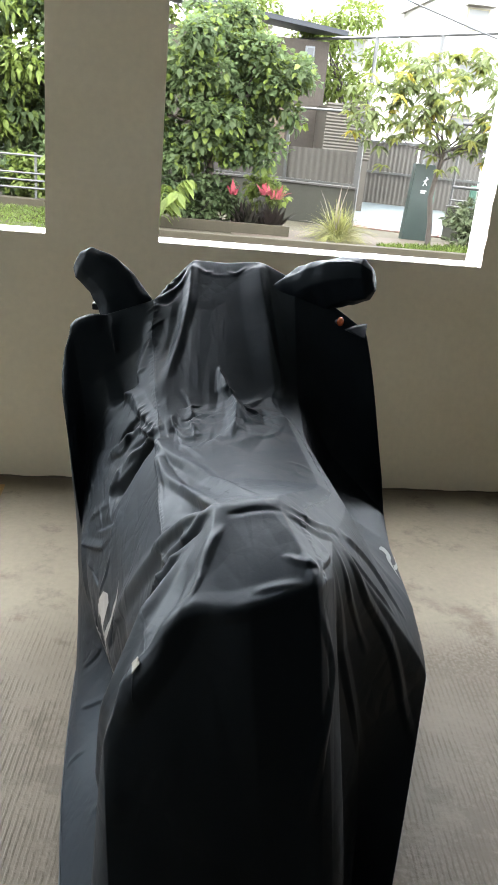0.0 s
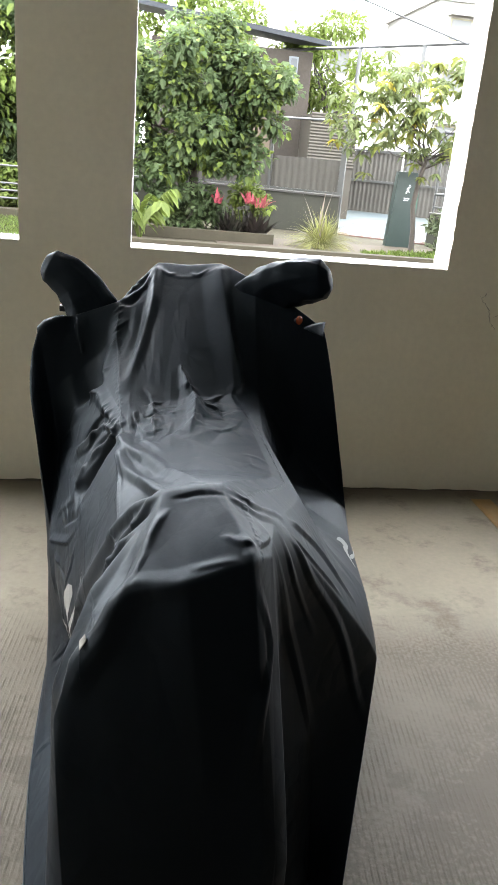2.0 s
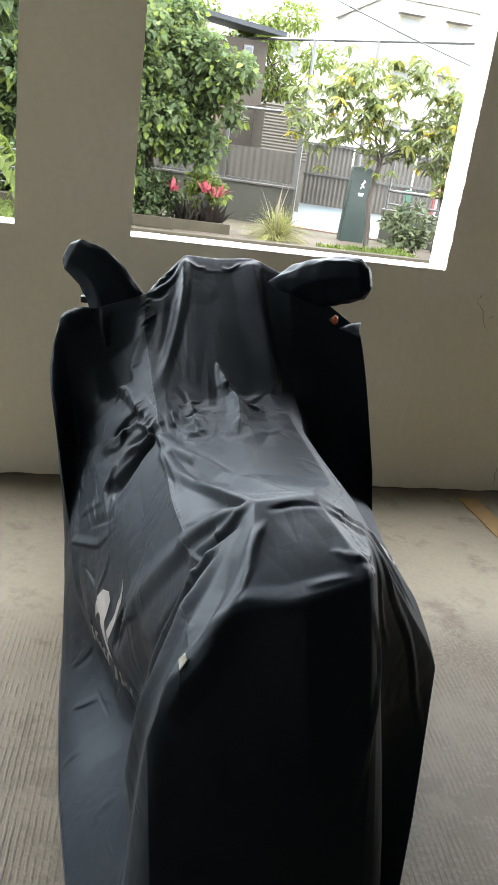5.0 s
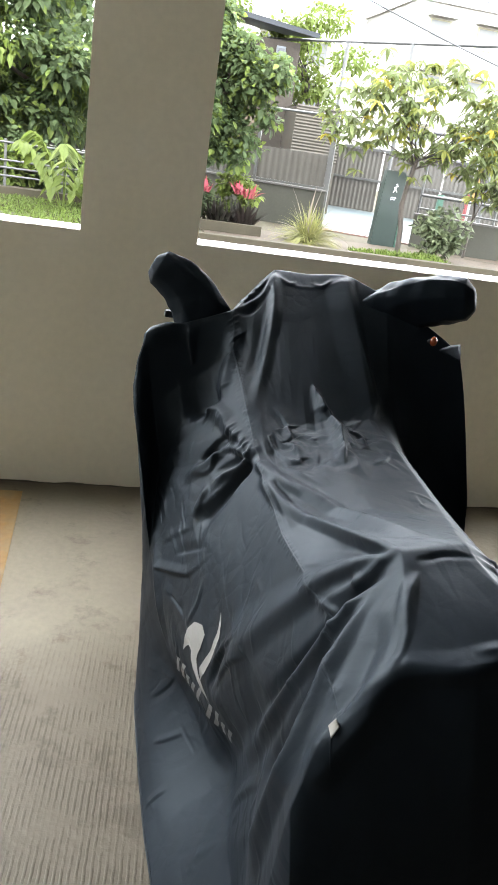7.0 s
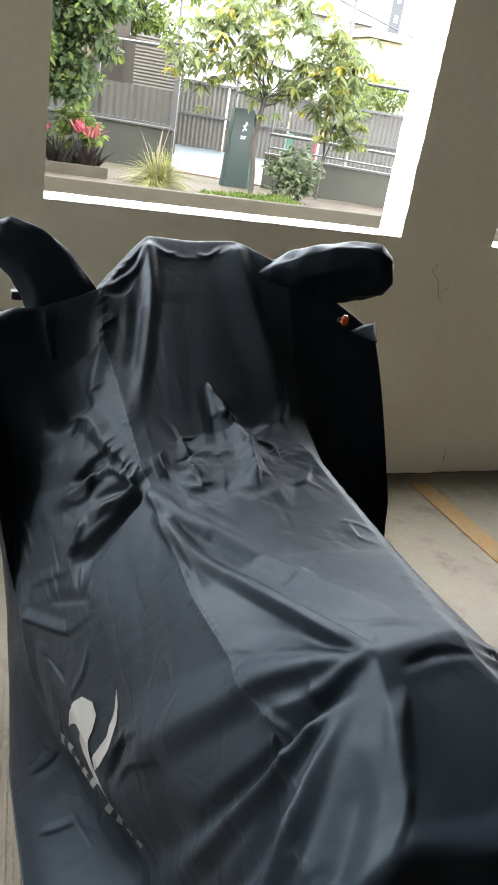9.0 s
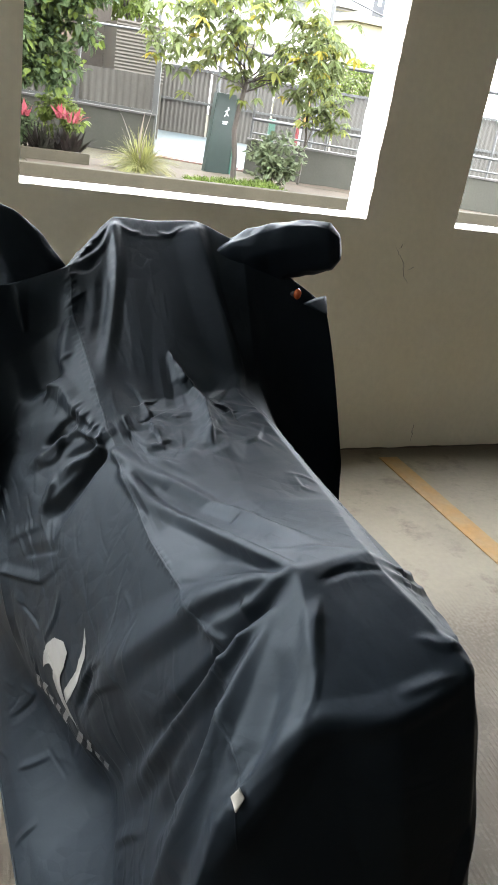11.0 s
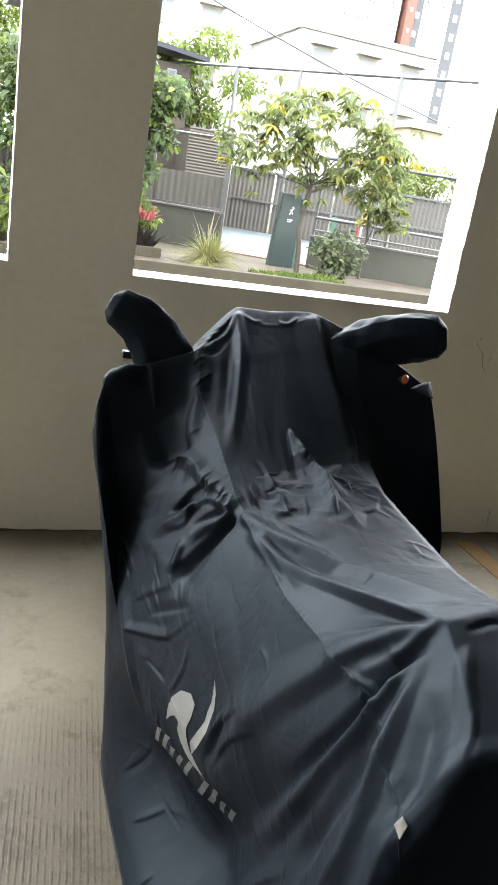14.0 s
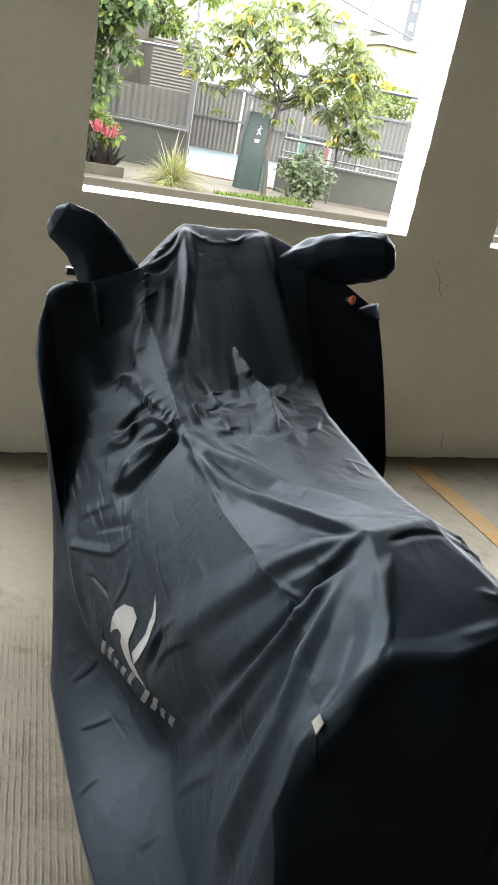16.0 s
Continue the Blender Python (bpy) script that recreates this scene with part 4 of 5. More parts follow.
def print_on_cloth(name, label, origin, right, up, shapes, step=0.008, ink=PRINT):
    """Flat printed shapes that follow the cloth. Shapes are in a unit frame laid on it by origin, right and up (shares of length and girth)."""
    verts, faces, seen = [], [], {}

    def vert(i, j):
        if (i, j) not in seen:
            x, y = i * step, j * step
            seen[i, j] = len(verts)
            verts.append(drape_point(origin[0] + right[0] * x + up[0] * y, origin[1] + right[1] * x + up[1] * y, 0.0018))
        return seen[i, j]
    for poly in shapes:
        xs, ys = [p[0] for p in poly], [p[1] for p in poly]
        for i in range(int(min(xs) / step) - 1, int(max(xs) / step) + 2):
            for j in range(int(min(ys) / step) - 1, int(max(ys) / step) + 2):
                if inside(((i + .5) * step, (j + .5) * step), poly):
                    faces.append((vert(i, j), vert(i + 1, j), vert(i + 1, j + 1), vert(i, j + 1)))
    return under(mesh_part(name, verts, faces, ink, label=label, smooth=True), cover)


# a swooping winged shape and, under it, a row of plain blocks for the lettering
WING = [[(-.05, .62), (.08, .80), (.22, .94), (.42, 1.0), (.60, .95), (.68, .82), (.62, .66), (.52, .55), (.50, .40), (.52, .25), (.62, .10), (.80, -.10), (.55, .02), (.36, .16), (.24, .34), (.24, .50), (.34, .62), (.26, .70), (.10, .68)],
        [(1.04, 1.12), (1.0, .85), (.88, .62), (.70, .46), (.58, .36), (.56, .20), (.74, .30), (.94, .50), (1.06, .75), (1.08, .95)]]
BLOCKS = []
for k, h in enumerate((1.0, .74, .95, 1.0, .74)):
    x, w = k * .2, (.15, .15, .06, .15, .15)[k]
    for s in ((0, .05), (.10, .15)) if w > .1 else ((0, .05),):
        BLOCKS.append([(x + s[0], 0), (x + s[1], 0), (x + s[1], h), (x + s[0], h)])
print_on_cloth("emblem", "silver printed winged emblem", (.5706, .136), (.043, .0562), (-.0175, .0584), WING)
for bar in BLOCKS:
    print_on_cloth("lettering_bar", "dull silver printed bar", (.533, .108), (.098, .043), (.015, .040), [bar], 0.01, WORDS)
print_on_cloth("emblem", "silver printed winged emblem", (.583, .773), (.0, .030), (-.036, .004), WING)


def label_tag():
    """A small woven flag sewn into the seam."""
    n = 12
    top, left, low, right = (Vector(p) for p in ((-0.0275, -2.2175, 0.7499), (-0.0365, -2.218, 0.7383), (-0.0346, -2.2324, 0.7318), (-0.0266, -2.2296, 0.7465)))
    v = []
    for i in range(n + 1):
        for j in range(n + 1):
            x, y = i / n, j / n
            curl = .001 * math.sin(4 * x + 1) * math.cos(3 * y)
            v.append(top.lerp(right, x).lerp(left.lerp(low, x), y) + Vector((-.6, -.7, .3)) * curl)
    f = [(i * (n + 1) + j, i * (n + 1) + j + 1, (i + 1) * (n + 1) + j + 1, (i + 1) * (n + 1) + j) for i in range(n) for j in range(n)]
    ob = under(mesh_part("label_tag", v, f, TAGWHITE, label="small white woven label sewn into the seam", smooth=True), cover)
    ob.modifiers.new("thickness", 'SOLIDIFY').thickness = 0.001


label_tag()


def seam(v, u0, u1, name="seam"):
    """A doubled, stitched seam that runs along the cloth."""
    n = 240
    vs, fs = [], []
    for i in range(n + 1):
        u = u0 + (u1 - u0) * i / n
        for dv, lift in ((-.0014, .0002), (-.0008, .0007), (.0008, .0007), (.0014, .0002)):
            vs.append(drape_point(u, v + dv, lift + .0004 * math.sin(i * 1.9)))
    for i in range(n):
        fs += [(4 * i + k, 4 * i + k + 1, 4 * i + k + 5, 4 * i + k + 4) for k in range(3)]
    under(mesh_part(name, vs, fs, CLOTH, label="stitched cloth seam", smooth=True), cover)


seam(.361, .36, .80)
seam(.585, .54, .70)


def hem():
    """The rolled elastic edge of the cloth on the floor."""
    ring = [(u, .0) for u in np.linspace(0, 1, 150)] + [(1.0, v) for v in np.linspace(0, 1, 120)] + [(u, .9999) for u in np.linspace(1, 0, 150)] + [(0.0, v) for v in np.linspace(1, 0, 120)]
    bm = limb(bmesh.new(), [drape_point(u, v) for u, v in ring], .003, .003, 6)
    under(part("hem", bm, CLOTH, label="rolled elastic hem", smooth=True), cover)


def turn_signal():
    """The amber turn signal that peeps out under the right mirror pocket, on its stalk."""
    t = thing("turn_signal", 0.45, -1.225, 1.0, "amber turn signal peeping out from under the cover", "turn signal")
    bm = bmesh.new()
    bmesh.ops.create_uvsphere(bm, u_segments=20, v_segments=12, radius=1.0, matrix=Matrix.Translation((0.447, -1.231, 1.019)) @ Matrix.Diagonal((.009, .008, .012, 1)))
    under(part("lens", bm, ORANGE, smooth=True), t)
    under(part("stalk", tube((0.43, -1.18, 1.0), (0.444, -1.230, 1.020), .006, .006, 10), BLACKP), t)


def bar_end():
    """The black lever end showing under the left mirror pocket."""
    t = thing("brake_lever", -0.19, -0.98, 0.965, "black lever end showing under the mirror pocket", "lever")
    bm = box(-0.182, -0.11, -0.99, -0.965, 0.955, 0.973, 0.004)
    under(part("lever_blade", bm, BLACKP), t)


def flap():
    """The turned-out lip of the cloth below the amber light."""
    a, b, c = (Vector(p) for p in ((.456, -1.250, 1.004), (.516, -1.236, 1.020), (.500, -1.286, .991)))
    v = []
    for i in range(7):
        for j in range(7):
            x, y = i / 6, j / 6
            p = a.lerp(b, x).lerp(c, y * .96)
            v.append(p + Vector((0, -.001, .004)) * math.sin(math.pi * x) * (1 - y))
    f = [(i * 7 + j, i * 7 + j + 1, i * 7 + j + 8, i * 7 + j + 7) for i in range(6) for j in range(6)]
    ob = under(mesh_part("flap", v, f, CLOTH, label="turned-out lip of the navy nylon", smooth=True), cover)
    ob.modifiers.new("thickness", 'SOLIDIFY').thickness = 0.0015


turn_signal()
bar_end()
flap()


# ---- outside: ground, walls, fence ----
def ground_sheet():
    """One sheet from the building to the horizon, with the raised terrace behind the low kerb wall."""
    bm = bmesh.new()
    prof = [(0.17, -0.55), (6.0, -0.5), (9.42, -0.45), (9.45, -0.14), (16, -0.14), (40, -0.2), (160, -1), (2500, -3)]
    xs = [-2500, -150, -40, -12, -6, -2, 0, 2, 4, 6, 8, 12, 40, 150, 2500]
    grid = [[bm.verts.new((x, y, z)) for x in xs] for y, z in prof]
    for i in range(len(prof) - 1):
        for j in range(len(xs) - 1):
            bm.faces.new((grid[i][j], grid[i][j + 1], grid[i + 1][j + 1], grid[i + 1][j]))
    back = [[bm.verts.new((x, y, -0.55)) for x in xs] for y in (-2500, 0.17)]
    for j in range(len(xs) - 1):
        bm.faces.new((back[0][j], back[0][j + 1], back[1][j + 1], back[1][j]))
    return tagged(part("ground", bm, EARTH), "bare earth ground with sparse growth", "ground", kind="structure")


ground_sheet()
tagged(part("pavement", box(1.4, 14, 9.62, 12.2, -0.138, -0.122), PAVING), "pale paved path with dry dust", "pavement", kind="structure")
tagged(part("kerb", box(-1.4, 30, 9.4, 9.6, -0.5, 0.0, 0.012), KERB), "low pale concrete kerb wall", "kerb", kind="structure")
tagged(part("kerb", box(-3.0, 2.45, 11.0, 11.15, -0.14, 0.05, 0.01), KERB), "low concrete planter kerb", "kerb", kind="structure")

# the sports court stands askew to the building; places along its front wall (a) and behind it (b)
COURT_AT = pose(4.27, 13.8, 0, 0, 0, -25.5)


def court_place(a, b, z):
    return COURT_AT @ Vector((a, b, z))


def at_court(ob):
    ob.matrix_world = COURT_AT @ ob.matrix_world
    return ob


at_court(tagged(part("wall_garden_1", box(-11, 0.0, 0.0, 0.18, -0.3, 0.66), DARKWALL), "dark grey rendered garden wall", "wall", kind="structure"))
at_court(tagged(part("coping", box(-11, 0.02, -0.03, 0.21, 0.66, 0.70, 0.005), COPING), "pale coping on a garden wall", "coping", kind="structure"))
at_court(tagged(part("wall_garden_2", box(1.95, 16, 0.0, 0.18, -0.3, 0.51), DARKWALL), "dark grey rendered garden wall", "wall", kind="structure"))
at_court(tagged(part("coping", box(1.93, 16, -0.03, 0.21, 0.51, 0.55, 0.005), COPING), "pale coping on a garden wall", "coping", kind="structure"))
at_court(tagged(part("court", box(-1.5, 24, 0.75, 9.4, -0.135, -0.112), COURT), "pale blue sports court surface", "court", kind="structure"))
for b in (0.25, 0.5):
    at_court(tagged(part("court_edge", box(-0.2, 8, b, b + 0.13, -0.135, -0.105), COURTRED), "dull red painted strip at the court's edge", "court", kind="structure"))
at_court(tagged(part("kerb", box(2.2, 16, -0.75, -0.62, -0.3, -0.12, 0.01), KERB), "pale kerb at the foot of the garden wall", "kerb", kind="structure"))


def sheet_panel(a0, a1, z0, z1, b):
    """A ribbed metal sheet."""
    n = int((a1 - a0) / 0.035)
    prof = [0, 0, 0.012, 0.012]
    v = [(a0 + (a1 - a0) * i / n, b - prof[i % 4], z) for z in (z0, z1) for i in range(n + 1)]
    f = [(i, i + 1, n + 2 + i, n + 1 + i) for i in range(n)]
    return v, f


def court_fence():
    fence = thing("court_fence", *court_place(0, 0, 0.7), "grey ribbed sheet metal fence with steel posts on the garden wall", "fence")
    m = COURT_AT

    def put(ob):
        ob.matrix_world = m @ ob.matrix_world
        ob.parent, ob.matrix_parent_inverse = fence, Matrix.Translation(fence.location).inverted()

    posts = [-10.6, -8.8, -7.0, -5.2, -3.4, -1.62]
    for a, b in zip(posts, posts[1:] + [-0.05]):
        put(mesh_part("sheet_panel", *sheet_panel(a + 0.02, b - 0.02, 0.72, 1.40, 0.1), SHEET))
    for a in posts:
        put(part("post", box(a - 0.03, a + 0.03, 0.03, 0.09, 0.70, 2.14, 0.004), STEEL))
    put(part("gate_post", box(-0.07, 0.04, 0.02, 0.13, -0.15, 2.2, 0.006), STEEL, label="thick grey steel gate post"))
    put(part("rail", tube((-10.6, 0.06, 2.07), (0, 0.06, 2.18), 0.025), STEEL))
    put(part("rail", box(-10.6, 0, 0.04, 0.08, 0.715, 0.755), STEEL))


court_fence()


def wire_mesh(a0, a1, z0, z1, b, gap=0.085, r=0.0025):
    """Chain-link wires: thin slanting strips both ways."""
    v, f = [], []
    h = z1 - z0
    for k in range(int((a1 - a0 + h) / gap)):
        for way in (1, -1):
            s = a0 - h + k * gap
            p, q = (s, z0), (s + h, z1)
            lo, hi = max(0, (a0 - s) / h), min(1, (a1 - s) / h)
            if hi <= lo:
                continue
            pts = [(s + h * t, z0 + h * (t if way > 0 else 1 - t)) for t in (lo, hi)]
            i = len(v)
            for x, z in pts:
                v += [(x - r, b, z), (x + r, b + r, z)]
            f.append((i, i + 1, i + 3, i + 2))
    return v, f


def side_fence():
    fence = thing("mesh_fence", *court_place(5, 0, 0.55), "chain-link fence with grey steel rails on the garden wall", "fence")

    def put(ob):
        ob.matrix_world = COURT_AT @ ob.matrix_world
        ob.parent, ob.matrix_parent_inverse = fence, Matrix.Translation(fence.location).inverted()

    for a in (2.0, 3.55, 5.2, 6.9, 8.6):
        put(part("post", tube((a, 0.09, 0.55), (a, 0.09, 2.15), 0.028), STEEL))
    for z, r in ((0.66, 0.02), (0.92, 0.03), (2.12, 0.035)):
        put(part("rail", tube((2.0, 0.07, z), (12, 0.07, z), r), STEEL if z < 2 else BLACKP, label="" if z < 2 else "dark top rail"))
    put(mesh_part("wire_mesh", *wire_mesh(2.0, 10.0, 0.6, 2.1, 0.1), WIRE))


side_fence()


def far_fence():
    """The tall fence round the court's far side: sheet below, posts and a top rail above."""
    fence = thing("court_enclosure", *court_place(2, 9.5, 0), "tall steel court enclosure with ribbed sheets below", "fence")

    def put(ob):
        ob.matrix_world = COURT_AT @ ob.matrix_world
        ob.parent, ob.matrix_parent_inverse = fence, Matrix.Translation(fence.location).inverted()

    for a in np.arange(-6, 14, 2.0):
        put(mesh_part("sheet_panel", *sheet_panel(a + 0.03, a + 1.97, -0.12, 1.75, 9.6), SHEET))
    put(part("rail", box(-6, 14, 9.48, 9.55, 0.82, 0.89), STEEL))
    put(part("rail", box(-6, 14, 9.48, 9.55, 1.75, 1.82), STEEL))


far_fence()


def tall_netting():
    """Tall net posts with a top rail beyond the gate."""
    net = thing("net_frame", 7.3, 18.3, -0.13, "tall grey steel net posts with a long top rail", "net frame")
    a, b = Vector((3.6, 23.6, 4.4)), Vector((10.6, 13.8, 4.4))
    under(part("rail", tube(a, b, 0.04), STEEL), net)
    for t in (0.12, 0.34, 0.52, 0.77):
        p = a.lerp(b, t)
        under(part("post", tube((p.x, p.y, -0.13), p, 0.055), STEEL), net)


# ---- outside: plants ----
def blades(points, ahead, length, width, droop, seed, fold=0.25):
    """Leaf blades: each from its point along ahead, bent down by droop, folded along the middle. Returns verts and faces."""
    g = np.random.default_rng(seed)
    n = len(points)
    length = length * g.uniform(0.65, 1.25, (n, 1))
    ahead = ahead / np.linalg.norm(ahead, axis=1, keepdims=True)
    side = np.cross(ahead, g.normal(size=(n, 3)) * 0.35 + [0, 0, 1])
    side /= np.linalg.norm(side, axis=1, keepdims=True) + 1e-9
    up = np.cross(side, ahead)
    w = length * width
    down = np.array([0, 0, -1.0])
    def at(t, s, lift):
        return points + ahead * length * t + down * droop * length * 0.6 * t * t + side * w * s + up * w * lift * fold
    v = np.stack([points, at(.24, .82, .8), at(.60, .92, .9), at(1, 0, 0), at(.60, -.92, .9), at(.24, -.82, .8), at(.5, 0, 0)], 1).reshape(-1, 3)
    i = np.arange(n)[:, None] * 7
    f = np.concatenate([i + [6, k, (k + 1) % 6] for k in range(6)])
    return v, f


def in_clumps(clumps, n, seed, shell=0.55):
    """Random places in a set of (x, y, z, rx, ry, rz) clumps, denser towards their outside, and the way out from each."""
    g = np.random.default_rng(seed)
    c = np.array(clumps, float)
    vol = c[:, 3] * c[:, 4] * c[:, 5]
    k = g.choice(len(c), n, p=vol / vol.sum())
    d = g.normal(size=(n, 3))
    d /= np.linalg.norm(d, axis=1, keepdims=True)
    r = shell + (1 - shell) * g.uniform(0, 1, (n, 1)) ** 0.5
    return c[k, :3] + d * r * c[k, 3:], d


def limb(bm, pts, r0, r1, sides=7):
    """A tapered bent limb through the points."""
    pts = [Vector(p) for p in pts]
    rings = []
    for i, p in enumerate(pts):
        way = (pts[min(i + 1, len(pts) - 1)] - pts[max(i - 1, 0)]).normalized()
        x = way.orthogonal().normalized()
        y = way.cross(x)
        r = r0 + (r1 - r0) * i / (len(pts) - 1)
        rings.append([bm.verts.new(p + (x * math.cos(a) + y * math.sin(a)) * r * R.uniform(0.85, 1.15)) for a in (6.2832 * j / sides for j in range(sides))])
    for a, b in zip(rings, rings[1:]):
        for j in range(sides):
            bm.faces.new((a[j], a[(j + 1) % sides], b[(j + 1) % sides], b[j]))
    return bm


hem()


def bough(a, b, steps=6, wander=0.06):
    a, b = Vector(a), Vector(b)
    far = (b - a).length
    return [a.lerp(b, t / steps) + Vector((R.uniform(-1, 1), R.uniform(-1, 1), R.uniform(-.5, 1.2))) * wander * far * math.sin(math.pi * t / steps) for t in range(steps + 1)]


def clumps_in(x, y, z, rx, ry, rz, n, size, seed):
    """Centres and radii of small clumps scattered in one large round form."""
    g = np.random.default_rng(seed)
    out = []
    for _ in range(n):
        d = g.normal(size=3)
        d /= np.linalg.norm(d)
        r = g.uniform(0.35, 1.0) ** 0.6
        s = size * g.uniform(0.6, 1.3)
        out.append((x + d[0] * r * rx, y + d[1] * r * ry, z + d[2] * r * rz, s, s, s * 0.75))
    return out


def tree(name, label, base, trunk_top, r, clumps, n, leaf, width, droop, leaf_material, seed, out=0.6, limbs=9, extra=None):
    t = thing(name, *base, label, "tree")
    bm = limb(bmesh.new(), bough(base, trunk_top, 7, 0.05), r, r * 0.6, 9)
    pick = random.Random(seed)
    for c in pick.sample(clumps, min(limbs, len(clumps))):
        limb(bm, bough(trunk_top if pick.random() < 0.6 else Vector(base).lerp(Vector(trunk_top), 0.7), c[:3], 6, 0.1), r * 0.45, r * 0.08, 6)
    under(part("trunk", bm, BARK, smooth=True), t)
    p, d = in_clumps(clumps, n, seed, 0.3)
    g = np.random.default_rng(seed + 50)
    v, f = blades(p, d * out + g.normal(size=d.shape) * 0.6, leaf, width, droop, seed + 9)
    under(mesh_part("crown", v.tolist(), f.tolist(), leaf_material), t)
    if extra:
        material, count, size = extra
        p, d = in_clumps(clumps, count, seed + 3, 0.7)
        v, f = blades(p, d + g.normal(size=d.shape) * 0.5, size, width, droop, seed + 11)
        under(mesh_part("crown_top", v.tolist(), f.tolist(), material), t)
    return t


def rosette_tree():
    """The slim tree beside the sign: drooping leaflets in fans at the twig ends, yellowing in places."""
    base, top = (5.05, 11.0, -0.12), (5.02, 11.0, 1.55)
    t = thing("young_tree", *base, "young slim tree with drooping yellow-green leaves", "tree")
    bm = limb(bmesh.new(), [(5.05, 11, -.15), (5.03, 11, .3), (4.96, 11, .75), (5.0, 11, 1.15), (5.08, 11.02, 1.55)], 0.055, 0.035, 9)
    g = np.random.default_rng(31)
    cl = []
    while len(cl) < 125:  # small leaf fans spread through a wide crown that hangs lower at its sides
        d = g.uniform(-1, 1, 3)
        if d @ d < 1 and g.random() < 0.5 + 0.5 * (d @ d):
            cl.append((5.08 + d[0] * 1.92, 11.0 + d[1] * 1.15, 2.32 + d[2] * 0.86 - 0.36 * d[0]**2, 0.16, 0.16, 0.12))
    for c in cl[::7]:
        limb(bm, bough((5.07, 11.02, g.uniform(1.3, 1.6)), c[:3], 6, 0.08), 0.014, 0.004, 5)
    # a thinner second stem behind, with low side sprays
    limb(bm, [(6.80, 11.9, -.15), (6.82, 11.9, .7), (6.74, 11.9, 1.3), (6.72, 11.85, 1.95), (6.5, 11.7, 2.3)], 0.026, 0.012, 7)
    limb(bm, [(6.80, 11.9, .5), (6.92, 11.88, .95), (6.76, 11.9, 1.5)], 0.014, 0.008, 6)
    for _ in range(13):
        c = (7.05 + g.normal() * .26, 11.8 + g.normal() * .15, 1.28 + g.normal() * .17, .14, .14, .10)
        limb(bm, bough((6.78, 11.9, 1.2), c[:3], 4, 0.08), 0.006, 0.003, 5)
        cl.append(c)
    under(part("trunk", bm, BARK, smooth=True), t)
    for name, material, hubs, seed in (("crown", LEAFT, 2.4, 41), ("crown_pale", LEAFY, 0.8, 43), ("crown_yellow", LEAFYY, 0.16, 45)):
        pts, ways = [], []
        for c in cl:
            for _ in range(int(hubs + g.random())):
                hub = np.array(c[:3]) + g.normal(size=3) * c[3] * 0.85
                turn = g.uniform(0, 6.28)
                for k in range(7):
                    a = turn + 6.2832 * k / 7 + g.uniform(-.3, .3)
                    pts.append(hub)
                    ways.append((math.cos(a), math.sin(a), g.uniform(-0.55, 0.35)))
        v, f = blades(np.array(pts), np.array(ways), 0.19, 0.19, 0.9, seed)
        tagged(under(mesh_part(name, v.tolist(), f.tolist(), material), t), kind="stuff")


def shrub(name, label, x, y, z, rx, ry, rz, n, leaf, width, material, seed, stems=7, droop=0.5, size=0.16):
    s = thing(name, x, y, z, label, "shrub")
    cl = clumps_in(x, y, z + rz, rx, ry, rz, 24, size, seed)
    bm = bmesh.new()
    for c in cl[:stems]:
        limb(bm, bough((x, y, z - 0.03), c[:3], 4, 0.08), 0.012, 0.005, 5)
    under(part("stems", bm, BARK), s)
    p, d = in_clumps(cl, n, seed, 0.2)
    g = np.random.default_rng(seed)
    v, f = blades(p, d + g.normal(size=d.shape) * 0.5, leaf, width, droop, seed + 2)
    under(mesh_part("leaves", v.tolist(), f.tolist(), material), s)
    return s


def spray_plant(name, label, x, y, z, count, length, width, material, seed, spread=0.8, droop=0.9, lift=1.0, category="plant", piece="leaf", apart=True):
    """Long blades that rise from one root and arch over, each a leaf of its own unless there are too many."""
    s = thing(name, x, y, z, label, category)
    g = np.random.default_rng(seed)
    v, f = [], []
    for _ in range(count):
        a, out, h = g.uniform(0, 6.28), g.uniform(0.15, 1) * spread, length * g.uniform(0.6, 1.15)
        d = np.array([math.cos(a) * out, math.sin(a) * out, lift])
        d /= np.linalg.norm(d)
        side = np.array([-math.sin(a), math.cos(a), 0])
        i = len(v)
        root = np.array([x, y, z - 0.01]) + g.normal(size=3) * [.05, .05, 0]
        for k in range(7):
            q = k / 6
            c = root + d * h * q + np.array([math.cos(a) * out, math.sin(a) * out, 0]) * h * q * q * 0.35 + np.array([0, 0, -droop]) * h * q * q * out * 0.6
            w = width * (0.5 + q * 1.6 if q < 0.5 else (1 - q) * 2.6 + 0.02)
            v += [c - side * w, c + np.array([0, 0, -.35]) * w, c + side * w]
        f += [(i + 3 * k + m, i + 3 * k + m + 1, i + 3 * k + m + 4, i + 3 * k + m + 3) for k in range(6) for m in (0, 1)]
        if apart:
            under(mesh_part(piece, v, f, material), s)
            v, f = [], []
    if not apart:
        ob = under(mesh_part(piece, v, f, material), s)
        ob["kind"] = "stuff"
    return s


